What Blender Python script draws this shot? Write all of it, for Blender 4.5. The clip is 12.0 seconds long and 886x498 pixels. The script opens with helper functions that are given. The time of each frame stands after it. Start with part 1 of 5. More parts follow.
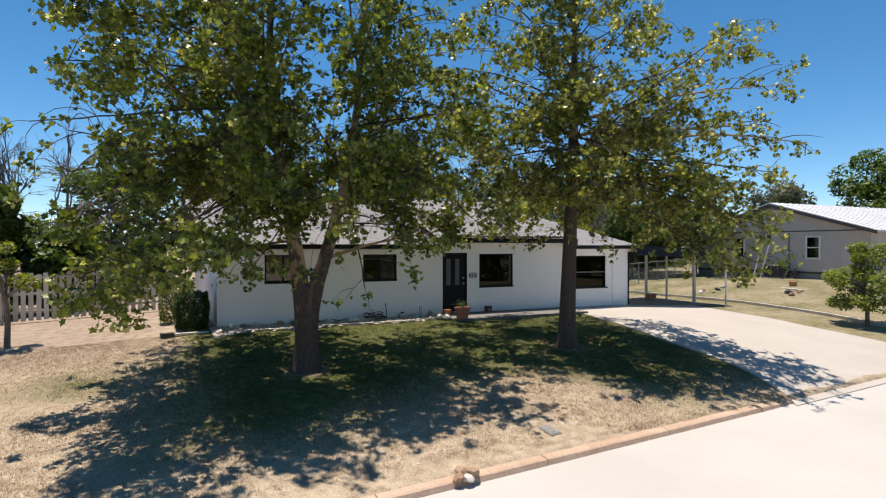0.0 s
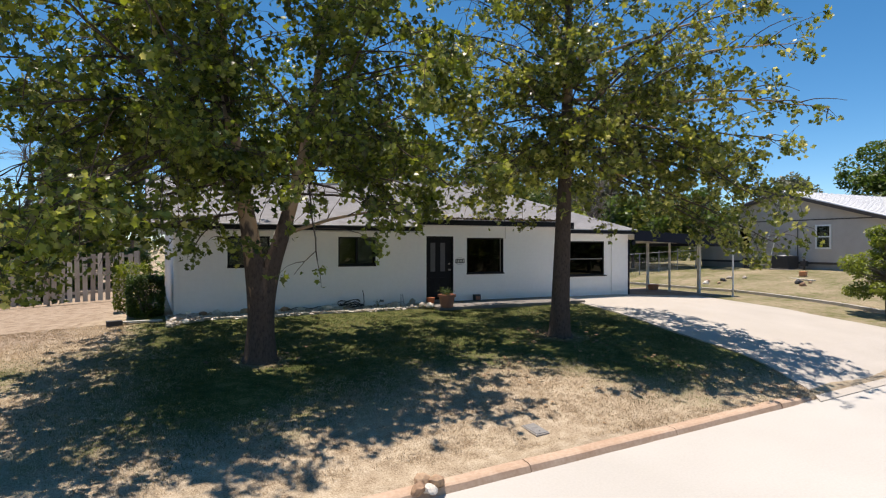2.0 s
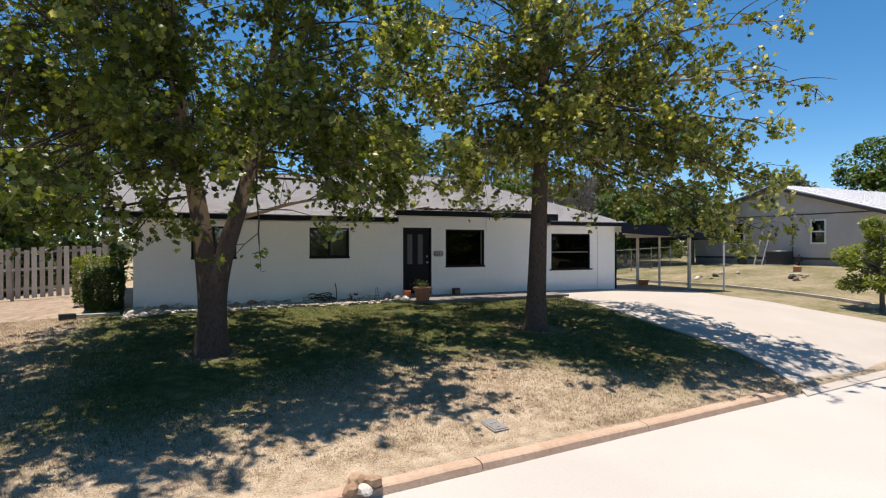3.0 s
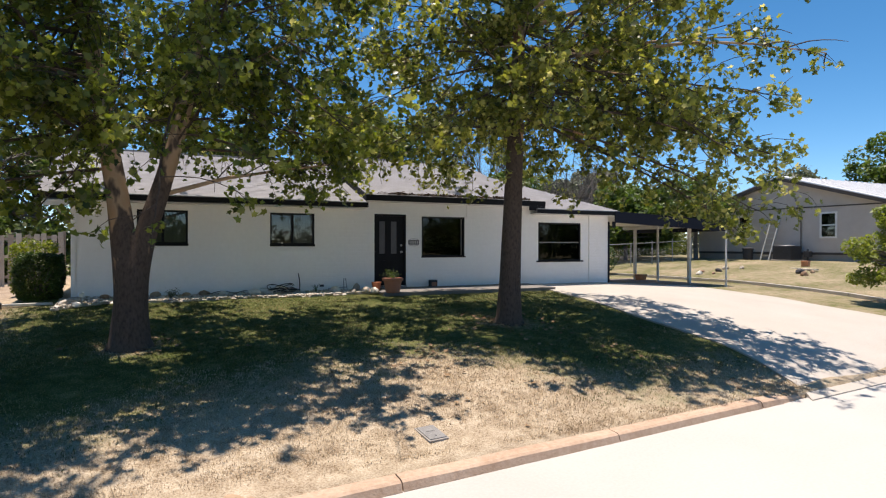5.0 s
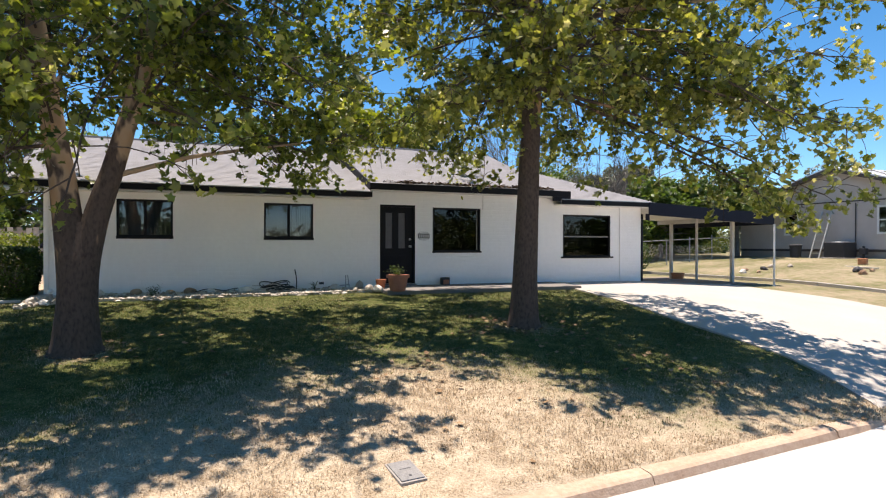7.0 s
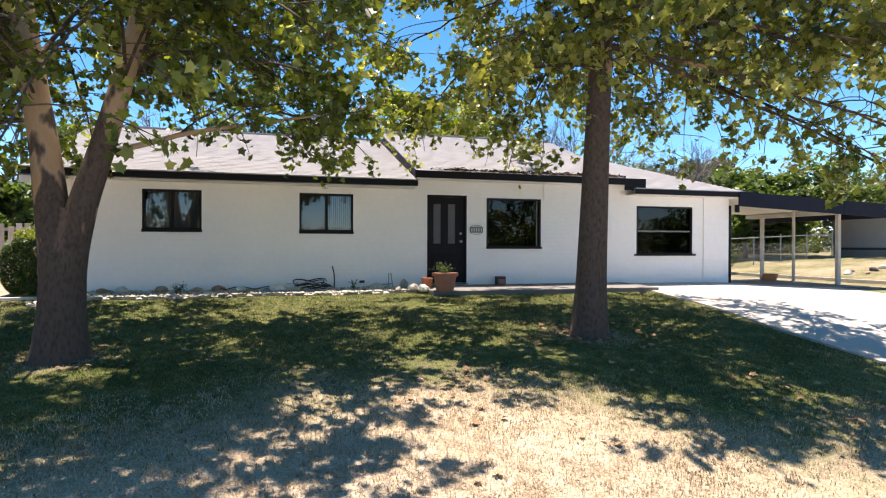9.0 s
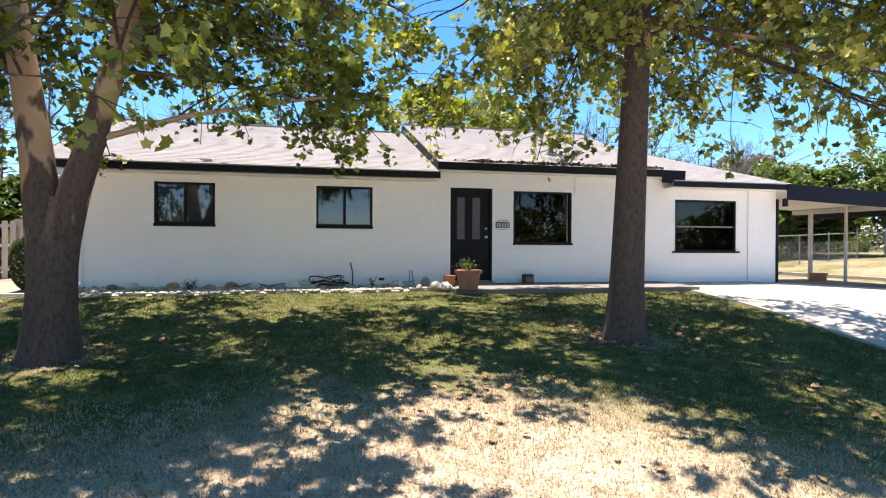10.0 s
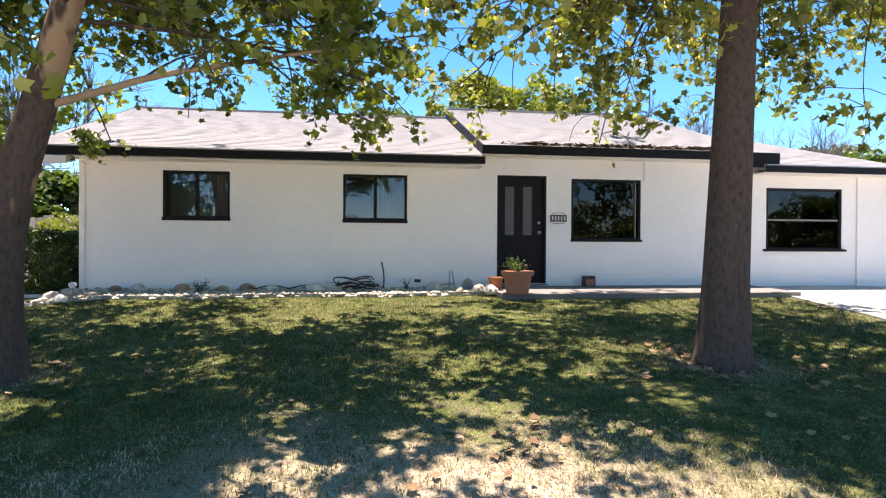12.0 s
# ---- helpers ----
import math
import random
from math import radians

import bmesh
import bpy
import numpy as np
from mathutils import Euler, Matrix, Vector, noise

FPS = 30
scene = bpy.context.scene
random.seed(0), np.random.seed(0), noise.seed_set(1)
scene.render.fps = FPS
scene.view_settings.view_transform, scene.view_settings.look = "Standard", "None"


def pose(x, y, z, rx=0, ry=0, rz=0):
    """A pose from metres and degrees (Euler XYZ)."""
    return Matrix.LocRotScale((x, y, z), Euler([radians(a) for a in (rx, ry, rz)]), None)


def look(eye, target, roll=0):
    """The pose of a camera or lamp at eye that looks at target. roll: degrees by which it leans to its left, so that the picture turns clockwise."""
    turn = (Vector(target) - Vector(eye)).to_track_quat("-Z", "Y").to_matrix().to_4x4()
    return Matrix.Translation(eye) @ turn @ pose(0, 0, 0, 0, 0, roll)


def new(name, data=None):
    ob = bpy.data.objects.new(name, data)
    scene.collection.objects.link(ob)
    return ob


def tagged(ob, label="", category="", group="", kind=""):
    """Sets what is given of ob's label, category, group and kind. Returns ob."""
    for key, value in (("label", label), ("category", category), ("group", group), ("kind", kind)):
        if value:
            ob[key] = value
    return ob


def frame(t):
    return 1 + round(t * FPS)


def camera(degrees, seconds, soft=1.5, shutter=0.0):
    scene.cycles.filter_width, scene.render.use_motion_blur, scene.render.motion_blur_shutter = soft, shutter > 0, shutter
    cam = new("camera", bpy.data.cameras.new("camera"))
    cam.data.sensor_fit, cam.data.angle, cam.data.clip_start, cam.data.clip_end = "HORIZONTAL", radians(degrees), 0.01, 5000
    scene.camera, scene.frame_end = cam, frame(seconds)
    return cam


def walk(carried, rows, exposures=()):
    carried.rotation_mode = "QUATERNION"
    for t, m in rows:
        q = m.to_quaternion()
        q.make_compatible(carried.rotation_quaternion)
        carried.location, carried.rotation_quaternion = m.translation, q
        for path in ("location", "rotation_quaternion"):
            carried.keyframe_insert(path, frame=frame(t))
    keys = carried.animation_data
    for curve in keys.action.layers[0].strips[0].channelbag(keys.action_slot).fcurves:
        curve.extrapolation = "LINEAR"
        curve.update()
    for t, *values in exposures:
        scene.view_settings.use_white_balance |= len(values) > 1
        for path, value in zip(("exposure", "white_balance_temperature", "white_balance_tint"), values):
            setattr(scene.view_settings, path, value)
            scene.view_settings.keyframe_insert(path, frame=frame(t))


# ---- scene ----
cam = camera(73.1, 12.0, soft=1.2)
PATH = [
    (0, (-9.244, -18.685, 2.268), (-8.356, -16.893, 2.262), 0.0),
    (0.5, (-9.009, -18.288, 2.146), (-8.123, -16.495, 2.138), 0.0),
    (1, (-8.774, -17.904, 2.046), (-7.886, -16.112, 2.035), 0.1),
    (1.5, (-8.429, -17.591, 1.906), (-7.542, -15.799, 1.896), 0.0),
    (2, (-8.012, -17.411, 1.765), (-7.126, -15.618, 1.754), -0.0),
    (2.5, (-7.548, -17.266, 1.606), (-6.663, -15.473, 1.597), -0.1),
    (3, (-7.075, -17.085, 1.468), (-6.188, -15.292, 1.461), -0.1),
    (5, (-5.592, -16.234, 1.154), (-4.729, -14.429, 1.144), 0.1),
    (5.5, (-5.261, -15.923, 1.105), (-4.411, -14.113, 1.094), 0.1),
    (6, (-4.966, -15.617, 1.084), (-4.132, -13.799, 1.073), 0.1),
    (6.5, (-4.698, -15.285, 1.044), (-3.888, -13.456, 1.034), 0.1),
    (7, (-4.44, -14.961, 1.001), (-3.673, -13.114, 0.99), 0.1),
    (9, (-3.539, -13.48, 0.879), (-2.98, -11.56, 0.868), 0.2),
    (9.5, (-3.371, -13.144, 0.838), (-2.86, -11.21, 0.825), 0.3),
    (10, (-3.192, -12.813, 0.803), (-2.732, -10.866, 0.789), 0.3),
    (10.5, (-3.041, -12.398, 0.788), (-2.634, -10.44, 0.771), 0.3),
    (11, (-2.9, -11.961, 0.771), (-2.545, -9.993, 0.756), 0.3),
    (11.5, (-2.749, -11.545, 0.763), (-2.435, -9.57, 0.748), 0.3),
    (12, (-2.621, -11.142, 0.753), (-2.34, -9.162, 0.736), 0.3),
]
walk(cam, [(t, look(eye, target, roll)) for t, eye, target, roll in PATH],
     exposures=[(0.0, 0.48, 7050, 15), (6.0, 0.76, 7150, 17), (9.5, 1.48, 7300, 19), (12.0, 1.70, 7250, 21)])

# ---- light ----
SUN_EL, SUN_AZ = 82.0, -18.0      # elevation; azimuth in degrees from +y (behind the house) towards +x
world = bpy.data.worlds.new("sky")
scene.world = world
world.use_nodes = True
wn = world.node_tree
sky = wn.nodes.new("ShaderNodeTexSky")
sky.sky_type, sky.sun_disc = "NISHITA", False
sky.sun_elevation, sky.sun_rotation = radians(SUN_EL), radians(SUN_AZ)
sky.air_density, sky.dust_density, sky.ozone_density, sky.altitude = 0.75, 0.0, 3.0, 1000.0
wn.nodes["Background"].inputs["Strength"].default_value = 0.118
tone = wn.nodes.new("ShaderNodeHueSaturation")
tone.inputs["Hue"].default_value, tone.inputs["Saturation"].default_value = 0.492, 1.28
wn.links.new(sky.outputs[0], tone.inputs["Color"])
wn.links.new(tone.outputs[0], wn.nodes["Background"].inputs["Color"])
sun_data = bpy.data.lights.new("sun", "SUN")
sun_data.energy, sun_data.angle, sun_data.color = 4.6, radians(0.53), (1.0, 0.955, 0.88)
sun = new("sun", sun_data)
_s = Vector((math.sin(radians(SUN_AZ)) * math.cos(radians(SUN_EL)), math.cos(radians(SUN_AZ)) * math.cos(radians(SUN_EL)), math.sin(radians(SUN_EL))))
sun.matrix_world = look(_s * 60, (0, 0, 0))


# ---- materials ----
def material(name, col, rough=0.8, metal=0.0, col2=None, scale=8.0, fine=60.0, bump=0.2, bscale=40.0, spread=0.35, island=0.0, objrand=0.0, spec=0.3):
    """A surface with two scales of noise in its colour, and a fine relief."""
    m = bpy.data.materials.new(name)
    m.use_nodes = True
    nt = m.node_tree
    b = nt.nodes["Principled BSDF"]
    b.inputs["Roughness"].default_value, b.inputs["Metallic"].default_value = rough, metal
    b.inputs["Specular IOR Level"].default_value = spec
    tc = nt.nodes.new("ShaderNodeTexCoord")
    n1, n2 = nt.nodes.new("ShaderNodeTexNoise"), nt.nodes.new("ShaderNodeTexNoise")
    n1.inputs["Scale"].default_value, n2.inputs["Scale"].default_value = scale, fine
    n1.inputs["Detail"].default_value = n2.inputs["Detail"].default_value = 4
    for n in (n1, n2):
        nt.links.new(tc.outputs["Object"], n.inputs["Vector"])
    add = nt.nodes.new("ShaderNodeMath")
    add.operation = "MULTIPLY_ADD"
    add.inputs[1].default_value = 0.45
    nt.links.new(n2.outputs["Fac"], add.inputs[0])
    sc = nt.nodes.new("ShaderNodeMath")
    sc.operation = "MULTIPLY"
    sc.inputs[1].default_value = 0.55
    nt.links.new(n1.outputs["Fac"], sc.inputs[0])
    nt.links.new(sc.outputs[0], add.inputs[2])
    fac = add
    if island or objrand:
        src = nt.nodes.new("ShaderNodeNewGeometry") if island else nt.nodes.new("ShaderNodeObjectInfo")
        mixr = nt.nodes.new("ShaderNodeMath")
        mixr.operation = "MULTIPLY_ADD"
        mixr.inputs[1].default_value = island or objrand
        nt.links.new(src.outputs["Random Per Island" if island else "Random"], mixr.inputs[0])
        sub = nt.nodes.new("ShaderNodeMath")
        sub.operation = "SUBTRACT"
        sub.inputs[1].default_value = (island or objrand) * 0.5
        nt.links.new(add.outputs[0], sub.inputs[0])
        nt.links.new(sub.outputs[0], mixr.inputs[2])
        fac = mixr
    ramp = nt.nodes.new("ShaderNodeValToRGB")
    c2 = col2 or tuple(c * 0.72 for c in col)
    ramp.color_ramp.elements[0].position, ramp.color_ramp.elements[1].position = 0.5 - spread / 2, 0.5 + spread / 2
    ramp.color_ramp.elements[0].color, ramp.color_ramp.elements[1].color = (*c2, 1), (*col, 1)
    nt.links.new(fac.outputs[0], ramp.inputs[0])
    nt.links.new(ramp.outputs[0], b.inputs["Base Color"])
    if bump:
        nb, bp = nt.nodes.new("ShaderNodeTexNoise"), nt.nodes.new("ShaderNodeBump")
        nb.inputs["Scale"].default_value, nb.inputs["Detail"].default_value = bscale, 5
        nt.links.new(tc.outputs["Object"], nb.inputs["Vector"])
        bp.inputs["Strength"].default_value, bp.inputs["Distance"].default_value = bump, 0.02
        nt.links.new(nb.outputs["Fac"], bp.inputs["Height"])
        nt.links.new(bp.outputs[0], b.inputs["Normal"])
    return m


def leaf_material(name, dark, light, yellow, share=0.12, trans=0.4, rough=0.5):
    """Leaves that let some light through; the tint changes from leaf to leaf and from clump to clump."""
    m = bpy.data.materials.new(name)
    m.use_nodes = True
    nt = m.node_tree
    b, out = nt.nodes["Principled BSDF"], nt.nodes["Material Output"]
    b.inputs["Roughness"].default_value = rough
    b.inputs["Specular IOR Level"].default_value = 0.5
    geo, tc, nz = nt.nodes.new("ShaderNodeNewGeometry"), nt.nodes.new("ShaderNodeTexCoord"), nt.nodes.new("ShaderNodeTexNoise")
    nz.inputs["Scale"].default_value, nz.inputs["Detail"].default_value = 0.9, 2
    nt.links.new(tc.outputs["Object"], nz.inputs["Vector"])
    mix = nt.nodes.new("ShaderNodeMath")
    mix.operation = "MULTIPLY_ADD"
    mix.inputs[1].default_value = 0.6
    off = nt.nodes.new("ShaderNodeMath")
    off.operation = "MULTIPLY_ADD"
    off.inputs[1].default_value, off.inputs[2].default_value = 1.1, -0.36
    nt.links.new(nz.outputs["Fac"], off.inputs[0])
    nt.links.new(geo.outputs["Random Per Island"], mix.inputs[0])
    nt.links.new(off.outputs[0], mix.inputs[2])
    ramp = nt.nodes.new("ShaderNodeValToRGB")
    e = ramp.color_ramp.elements
    e[0].position, e[0].color = 0.1, (*dark, 1)
    e[1].position, e[1].color = 1 - 2 * share, (*light, 1)
    y = e.new(1 - share * 0.4)
    y.color = (*yellow, 1)
    nt.links.new(mix.outputs[0], ramp.inputs[0])
    nt.links.new(ramp.outputs[0], b.inputs["Base Color"])
    tr, ms = nt.nodes.new("ShaderNodeBsdfTranslucent"), nt.nodes.new("ShaderNodeMixShader")
    hs = nt.nodes.new("ShaderNodeHueSaturation")
    hs.inputs["Saturation"].default_value, hs.inputs["Value"].default_value = 1.15, 1.5
    nt.links.new(ramp.outputs[0], hs.inputs["Color"])
    nt.links.new(hs.outputs[0], tr.inputs["Color"])
    ms.inputs[0].default_value = trans
    nt.links.new(b.outputs[0], ms.inputs[1])
    nt.links.new(tr.outputs[0], ms.inputs[2])
    nt.links.new(ms.outputs[0], out.inputs["Surface"])
    return m


def glass_material(name, tint, gloss=1.0):
    m = bpy.data.materials.new(name)
    m.use_nodes = True
    nt = m.node_tree
    nt.nodes.remove(nt.nodes["Principled BSDF"])
    tr, gl, fr, ms = (nt.nodes.new(k) for k in ("ShaderNodeBsdfTransparent", "ShaderNodeBsdfGlossy", "ShaderNodeFresnel", "ShaderNodeMixShader"))
    tr.inputs["Color"].default_value = (*tint, 1)
    gl.inputs["Roughness"].default_value = 0.01
    gl.inputs["Color"].default_value = (gloss, gloss, gloss, 1)
    fr.inputs["IOR"].default_value = 1.9
    nt.links.new(fr.outputs[0], ms.inputs[0])
    nt.links.new(tr.outputs[0], ms.inputs[1])
    nt.links.new(gl.outputs[0], ms.inputs[2])
    nt.links.new(ms.outputs[0], nt.nodes["Material Output"].inputs["Surface"])
    return m


def ramp_between(nt, fac, stops):
    r = nt.nodes.new("ShaderNodeValToRGB")
    e = r.color_ramp.elements
    e[0].position, e[0].color = stops[0][0], (*stops[0][1], 1)
    e[1].position, e[1].color = stops[-1][0], (*stops[-1][1], 1)
    for p, c in stops[1:-1]:
        e.new(p).color = (*c, 1)
    nt.links.new(fac, r.inputs[0])
    return r.outputs[0]


def soil_material():
    """Yard ground: watered green turf near the house, bleached straw and bare sandy soil elsewhere, in ragged patches."""
    m = bpy.data.materials.new("yard_ground")
    m.use_nodes = True
    nt = m.node_tree
    b = nt.nodes["Principled BSDF"]
    b.inputs["Roughness"].default_value, b.inputs["Specular IOR Level"].default_value = 0.95, 0.1
    at = nt.nodes.new("ShaderNodeAttribute")
    at.attribute_name = "turf"
    tc = nt.nodes.new("ShaderNodeTexCoord")
    def noise_node(scale, detail=5.0, dist=0.0):
        n = nt.nodes.new("ShaderNodeTexNoise")
        n.inputs["Scale"].default_value, n.inputs["Detail"].default_value, n.inputs["Distortion"].default_value = scale, detail, dist
        nt.links.new(tc.outputs["Object"], n.inputs["Vector"])
        return n.outputs["Fac"]
    def math_node(op, a, bb, c=None):
        n = nt.nodes.new("ShaderNodeMath")
        n.operation = op
        for i, v in enumerate((a, bb, c)):
            if v is None:
                continue
            if isinstance(v, (int, float)):
                n.inputs[i].default_value = v
            else:
                nt.links.new(v, n.inputs[i])
        return n.outputs[0]
    big, mid, fine = noise_node(0.55, 4), noise_node(4.0, 6, 0.4), noise_node(45.0, 4)
    straw = ramp_between(nt, math_node("MULTIPLY_ADD", fine, 0.6, math_node("MULTIPLY", mid, 0.45)),
                         [(0.36, (0.19, 0.135, 0.085)), (0.5, (0.37, 0.295, 0.205)), (0.68, (0.52, 0.435, 0.33))])
    green = ramp_between(nt, math_node("MULTIPLY_ADD", fine, 0.6, math_node("MULTIPLY", mid, 0.45)),
                         [(0.36, (0.028, 0.042, 0.010)), (0.52, (0.075, 0.092, 0.026)), (0.68, (0.21, 0.185, 0.085))])
    k = math_node("ADD", at.outputs["Fac"], math_node("MULTIPLY_ADD", big, 0.5, math_node("MULTIPLY_ADD", mid, 0.9, -0.7)))
    kk = nt.nodes.new("ShaderNodeMapRange")
    kk.inputs["From Min"].default_value, kk.inputs["From Max"].default_value = 0.3, 0.7
    nt.links.new(k, kk.inputs["Value"])
    mx = nt.nodes.new("ShaderNodeMix")
    mx.data_type = "RGBA"
    dirt = ramp_between(nt, math_node("MULTIPLY_ADD", fine, 0.5, math_node("MULTIPLY", mid, 0.55)),
                        [(0.38, (0.20, 0.145, 0.10)), (0.52, (0.31, 0.24, 0.18)), (0.66, (0.40, 0.325, 0.25))])
    bare = nt.nodes.new("ShaderNodeMapRange")
    bare.inputs["From Min"].default_value, bare.inputs["From Max"].default_value = 0.42, 0.05
    nt.links.new(math_node("ADD", at.outputs["Fac"], math_node("MULTIPLY_ADD", mid, 0.35, math_node("MULTIPLY", big, 0.25))), bare.inputs["Value"])
    dry = nt.nodes.new("ShaderNodeMix")
    dry.data_type = "RGBA"
    nt.links.new(bare.outputs[0], dry.inputs[0])
    nt.links.new(straw, dry.inputs[6])
    nt.links.new(dirt, dry.inputs[7])
    nt.links.new(kk.outputs[0], mx.inputs[0])
    nt.links.new(dry.outputs[2], mx.inputs[6])
    nt.links.new(green, mx.inputs[7])
    nt.links.new(mx.outputs[2], b.inputs["Base Color"])
    bp = nt.nodes.new("ShaderNodeBump")
    bp.inputs["Strength"].default_value, bp.inputs["Distance"].default_value = 0.7, 0.03
    nt.links.new(math_node("MULTIPLY_ADD", fine, 0.7, mid), bp.inputs["Height"])
    nt.links.new(bp.outputs[0], b.inputs["Normal"])
    return m


def brick_paint(name, col):
    """Thick white paint over brick: courses show only as a shallow relief, with faint grime."""
    m = material(name, col, 0.75, col2=tuple(c * 0.9 for c in col), scale=0.7, fine=9.0, bump=0, spread=0.5, spec=0.25)
    nt = m.node_tree
    b = nt.nodes["Principled BSDF"]
    tc, br, bp, mp = (nt.nodes.new(k) for k in ("ShaderNodeTexCoord", "ShaderNodeTexBrick", "ShaderNodeBump", "ShaderNodeMapping"))
    mp.inputs["Rotation"].default_value = (radians(90), 0, 0)
    nt.links.new(tc.outputs["Object"], mp.inputs["Vector"])
    nt.links.new(mp.outputs[0], br.inputs["Vector"])
    br.inputs["Scale"].default_value = 1.0
    br.inputs["Brick Width"].default_value, br.inputs["Row Height"].default_value, br.inputs["Mortar Size"].default_value = 0.30, 0.10, 0.008
    br.inputs["Mortar Smooth"].default_value = 0.6
    bp.invert = True
    bp.inputs["Strength"].default_value, bp.inputs["Distance"].default_value = 0.35, 0.006
    nz, bp2 = nt.nodes.new("ShaderNodeTexNoise"), nt.nodes.new("ShaderNodeBump")
    nz.inputs["Scale"].default_value = 35
    nt.links.new(tc.outputs["Object"], nz.inputs["Vector"])
    bp2.inputs["Strength"].default_value, bp2.inputs["Distance"].default_value = 0.3, 0.008
    nt.links.new(nz.outputs["Fac"], bp2.inputs["Height"])
    nt.links.new(br.outputs["Fac"], bp.inputs["Height"])
    nt.links.new(bp2.outputs[0], bp.inputs["Normal"])
    nt.links.new(bp.outputs[0], b.inputs["Normal"])
    return m


def bark_material(name, outer, inner, patch):
    """Plane-tree bark: grey-brown scales low down that give way to smooth tan bark above; the share follows the attribute smooth."""
    m = bpy.data.materials.new(name)
    m.use_nodes = True
    nt = m.node_tree
    b = nt.nodes["Principled BSDF"]
    b.inputs["Roughness"].default_value, b.inputs["Specular IOR Level"].default_value = 0.9, 0.15
    tc, at = nt.nodes.new("ShaderNodeTexCoord"), nt.nodes.new("ShaderNodeAttribute")
    at.attribute_name = "smooth"
    mp = nt.nodes.new("ShaderNodeMapping")
    mp.inputs["Scale"].default_value = (1, 1, 0.45)
    nt.links.new(tc.outputs["Object"], mp.inputs["Vector"])
    def nz(scale, detail):
        n = nt.nodes.new("ShaderNodeTexNoise")
        n.inputs["Scale"].default_value, n.inputs["Detail"].default_value = scale, detail
        nt.links.new(mp.outputs[0], n.inputs["Vector"])
        return n.outputs["Fac"]
    big, fine = nz(3.2, 3), nz(28, 6)
    scaly = ramp_between(nt, fine, [(0.28, tuple(c * 0.6 for c in outer)), (0.5, outer), (0.75, tuple(c * 1.25 for c in outer))])
    plain = ramp_between(nt, big, [(0.35, inner), (0.7, patch)])
    add = nt.nodes.new("ShaderNodeMath")
    add.operation = "ADD"
    nt.links.new(at.outputs["Fac"], add.inputs[0])
    nt.links.new(big, add.inputs[1])
    mr = nt.nodes.new("ShaderNodeMapRange")
    mr.inputs["From Min"].default_value, mr.inputs["From Max"].default_value = 0.97, 1.03
    nt.links.new(add.outputs[0], mr.inputs["Value"])
    mx = nt.nodes.new("ShaderNodeMix")
    mx.data_type = "RGBA"
    nt.links.new(mr.outputs[0], mx.inputs[0])
    nt.links.new(scaly, mx.inputs[6])
    nt.links.new(plain, mx.inputs[7])
    nt.links.new(mx.outputs[2], b.inputs["Base Color"])
    bp = nt.nodes.new("ShaderNodeBump")
    bp.inputs["Strength"].default_value, bp.inputs["Distance"].default_value = 0.45, 0.02
    nt.links.new(fine, bp.inputs["Height"])
    nt.links.new(bp.outputs[0], b.inputs["Normal"])
    return m


SOIL = soil_material()
WHITE_BRICK = brick_paint("white_painted_brick", (0.90, 0.89, 0.87))
WHITE = material("white_paint", (0.80, 0.79, 0.77), 0.6, col2=(0.70, 0.69, 0.66), scale=3, bump=0.05)
BLACK = material("black_paint", (0.008, 0.008, 0.010), 0.55, col2=(0.013, 0.013, 0.016), scale=4, bump=0.08, spec=0.15)
NAVY = material("dark_metal_fascia", (0.009, 0.010, 0.020), 0.55, col2=(0.013, 0.015, 0.026), scale=3, bump=0.05, spec=0.15)
SHINGLE = material("grey_shingle", (0.315, 0.315, 0.33), 0.95, col2=(0.235, 0.23, 0.235), scale=2.0, fine=80, bump=0.6, bscale=90, spread=0.6, island=0.16, spec=0.1)
CONCRETE = material("pale_concrete", (0.485, 0.445, 0.40), 0.9, col2=(0.385, 0.35, 0.305), scale=0.6, fine=25, bump=0.25, bscale=60, spread=0.5, spec=0.15)
PORCH = material("grey_brown_porch_slab", (0.24, 0.222, 0.207), 0.9, col2=(0.16, 0.145, 0.135), scale=0.9, fine=24, bump=0.3, bscale=50, spread=0.5, spec=0.15)
# stained brown, and darker than the driveway to carry the carport roof's shade
STAIN_SHADE_SLAB = material("stained_shaded_slab", (0.30, 0.25, 0.215), 0.9, col2=(0.17, 0.135, 0.115), scale=0.9, fine=22, bump=0.3, bscale=50, spread=0.5, spec=0.15)
ROADTOP = material("bleached_street", (0.51, 0.49, 0.46), 0.9, col2=(0.41, 0.39, 0.36), scale=0.4, fine=30, bump=0.3, bscale=70, spread=0.5, spec=0.15)
KERB = material("stained_kerb", (0.56, 0.43, 0.33), 0.9, col2=(0.36, 0.235, 0.16), scale=1.6, fine=18, bump=0.4, bscale=45, spread=0.45, spec=0.1)
GLASS = glass_material("window_glass", (0.62, 0.63, 0.62), 0.62)
DARKGLASS = glass_material("tinted_glass", (0.20, 0.19, 0.18), 0.33)
ROOM = material("dim_room", (0.32, 0.25, 0.20), 0.9, bump=0.0)
FROSTED = material("frosted_glass", (0.115, 0.115, 0.125), 0.35, col2=(0.085, 0.085, 0.095), scale=9, bump=0.1, spec=0.3)
CURTAIN = material("pale_curtain", (0.55, 0.53, 0.5), 0.9, scale=3, fine=20, bump=0.3, bscale=12)
TERRACOTTA = material("terracotta", (0.42, 0.19, 0.125), 0.85, col2=(0.31, 0.135, 0.09), scale=6, bump=0.2)
BARK = bark_material("plane_bark", (0.088, 0.066, 0.053), (0.40, 0.31, 0.215), (0.36, 0.22, 0.12))
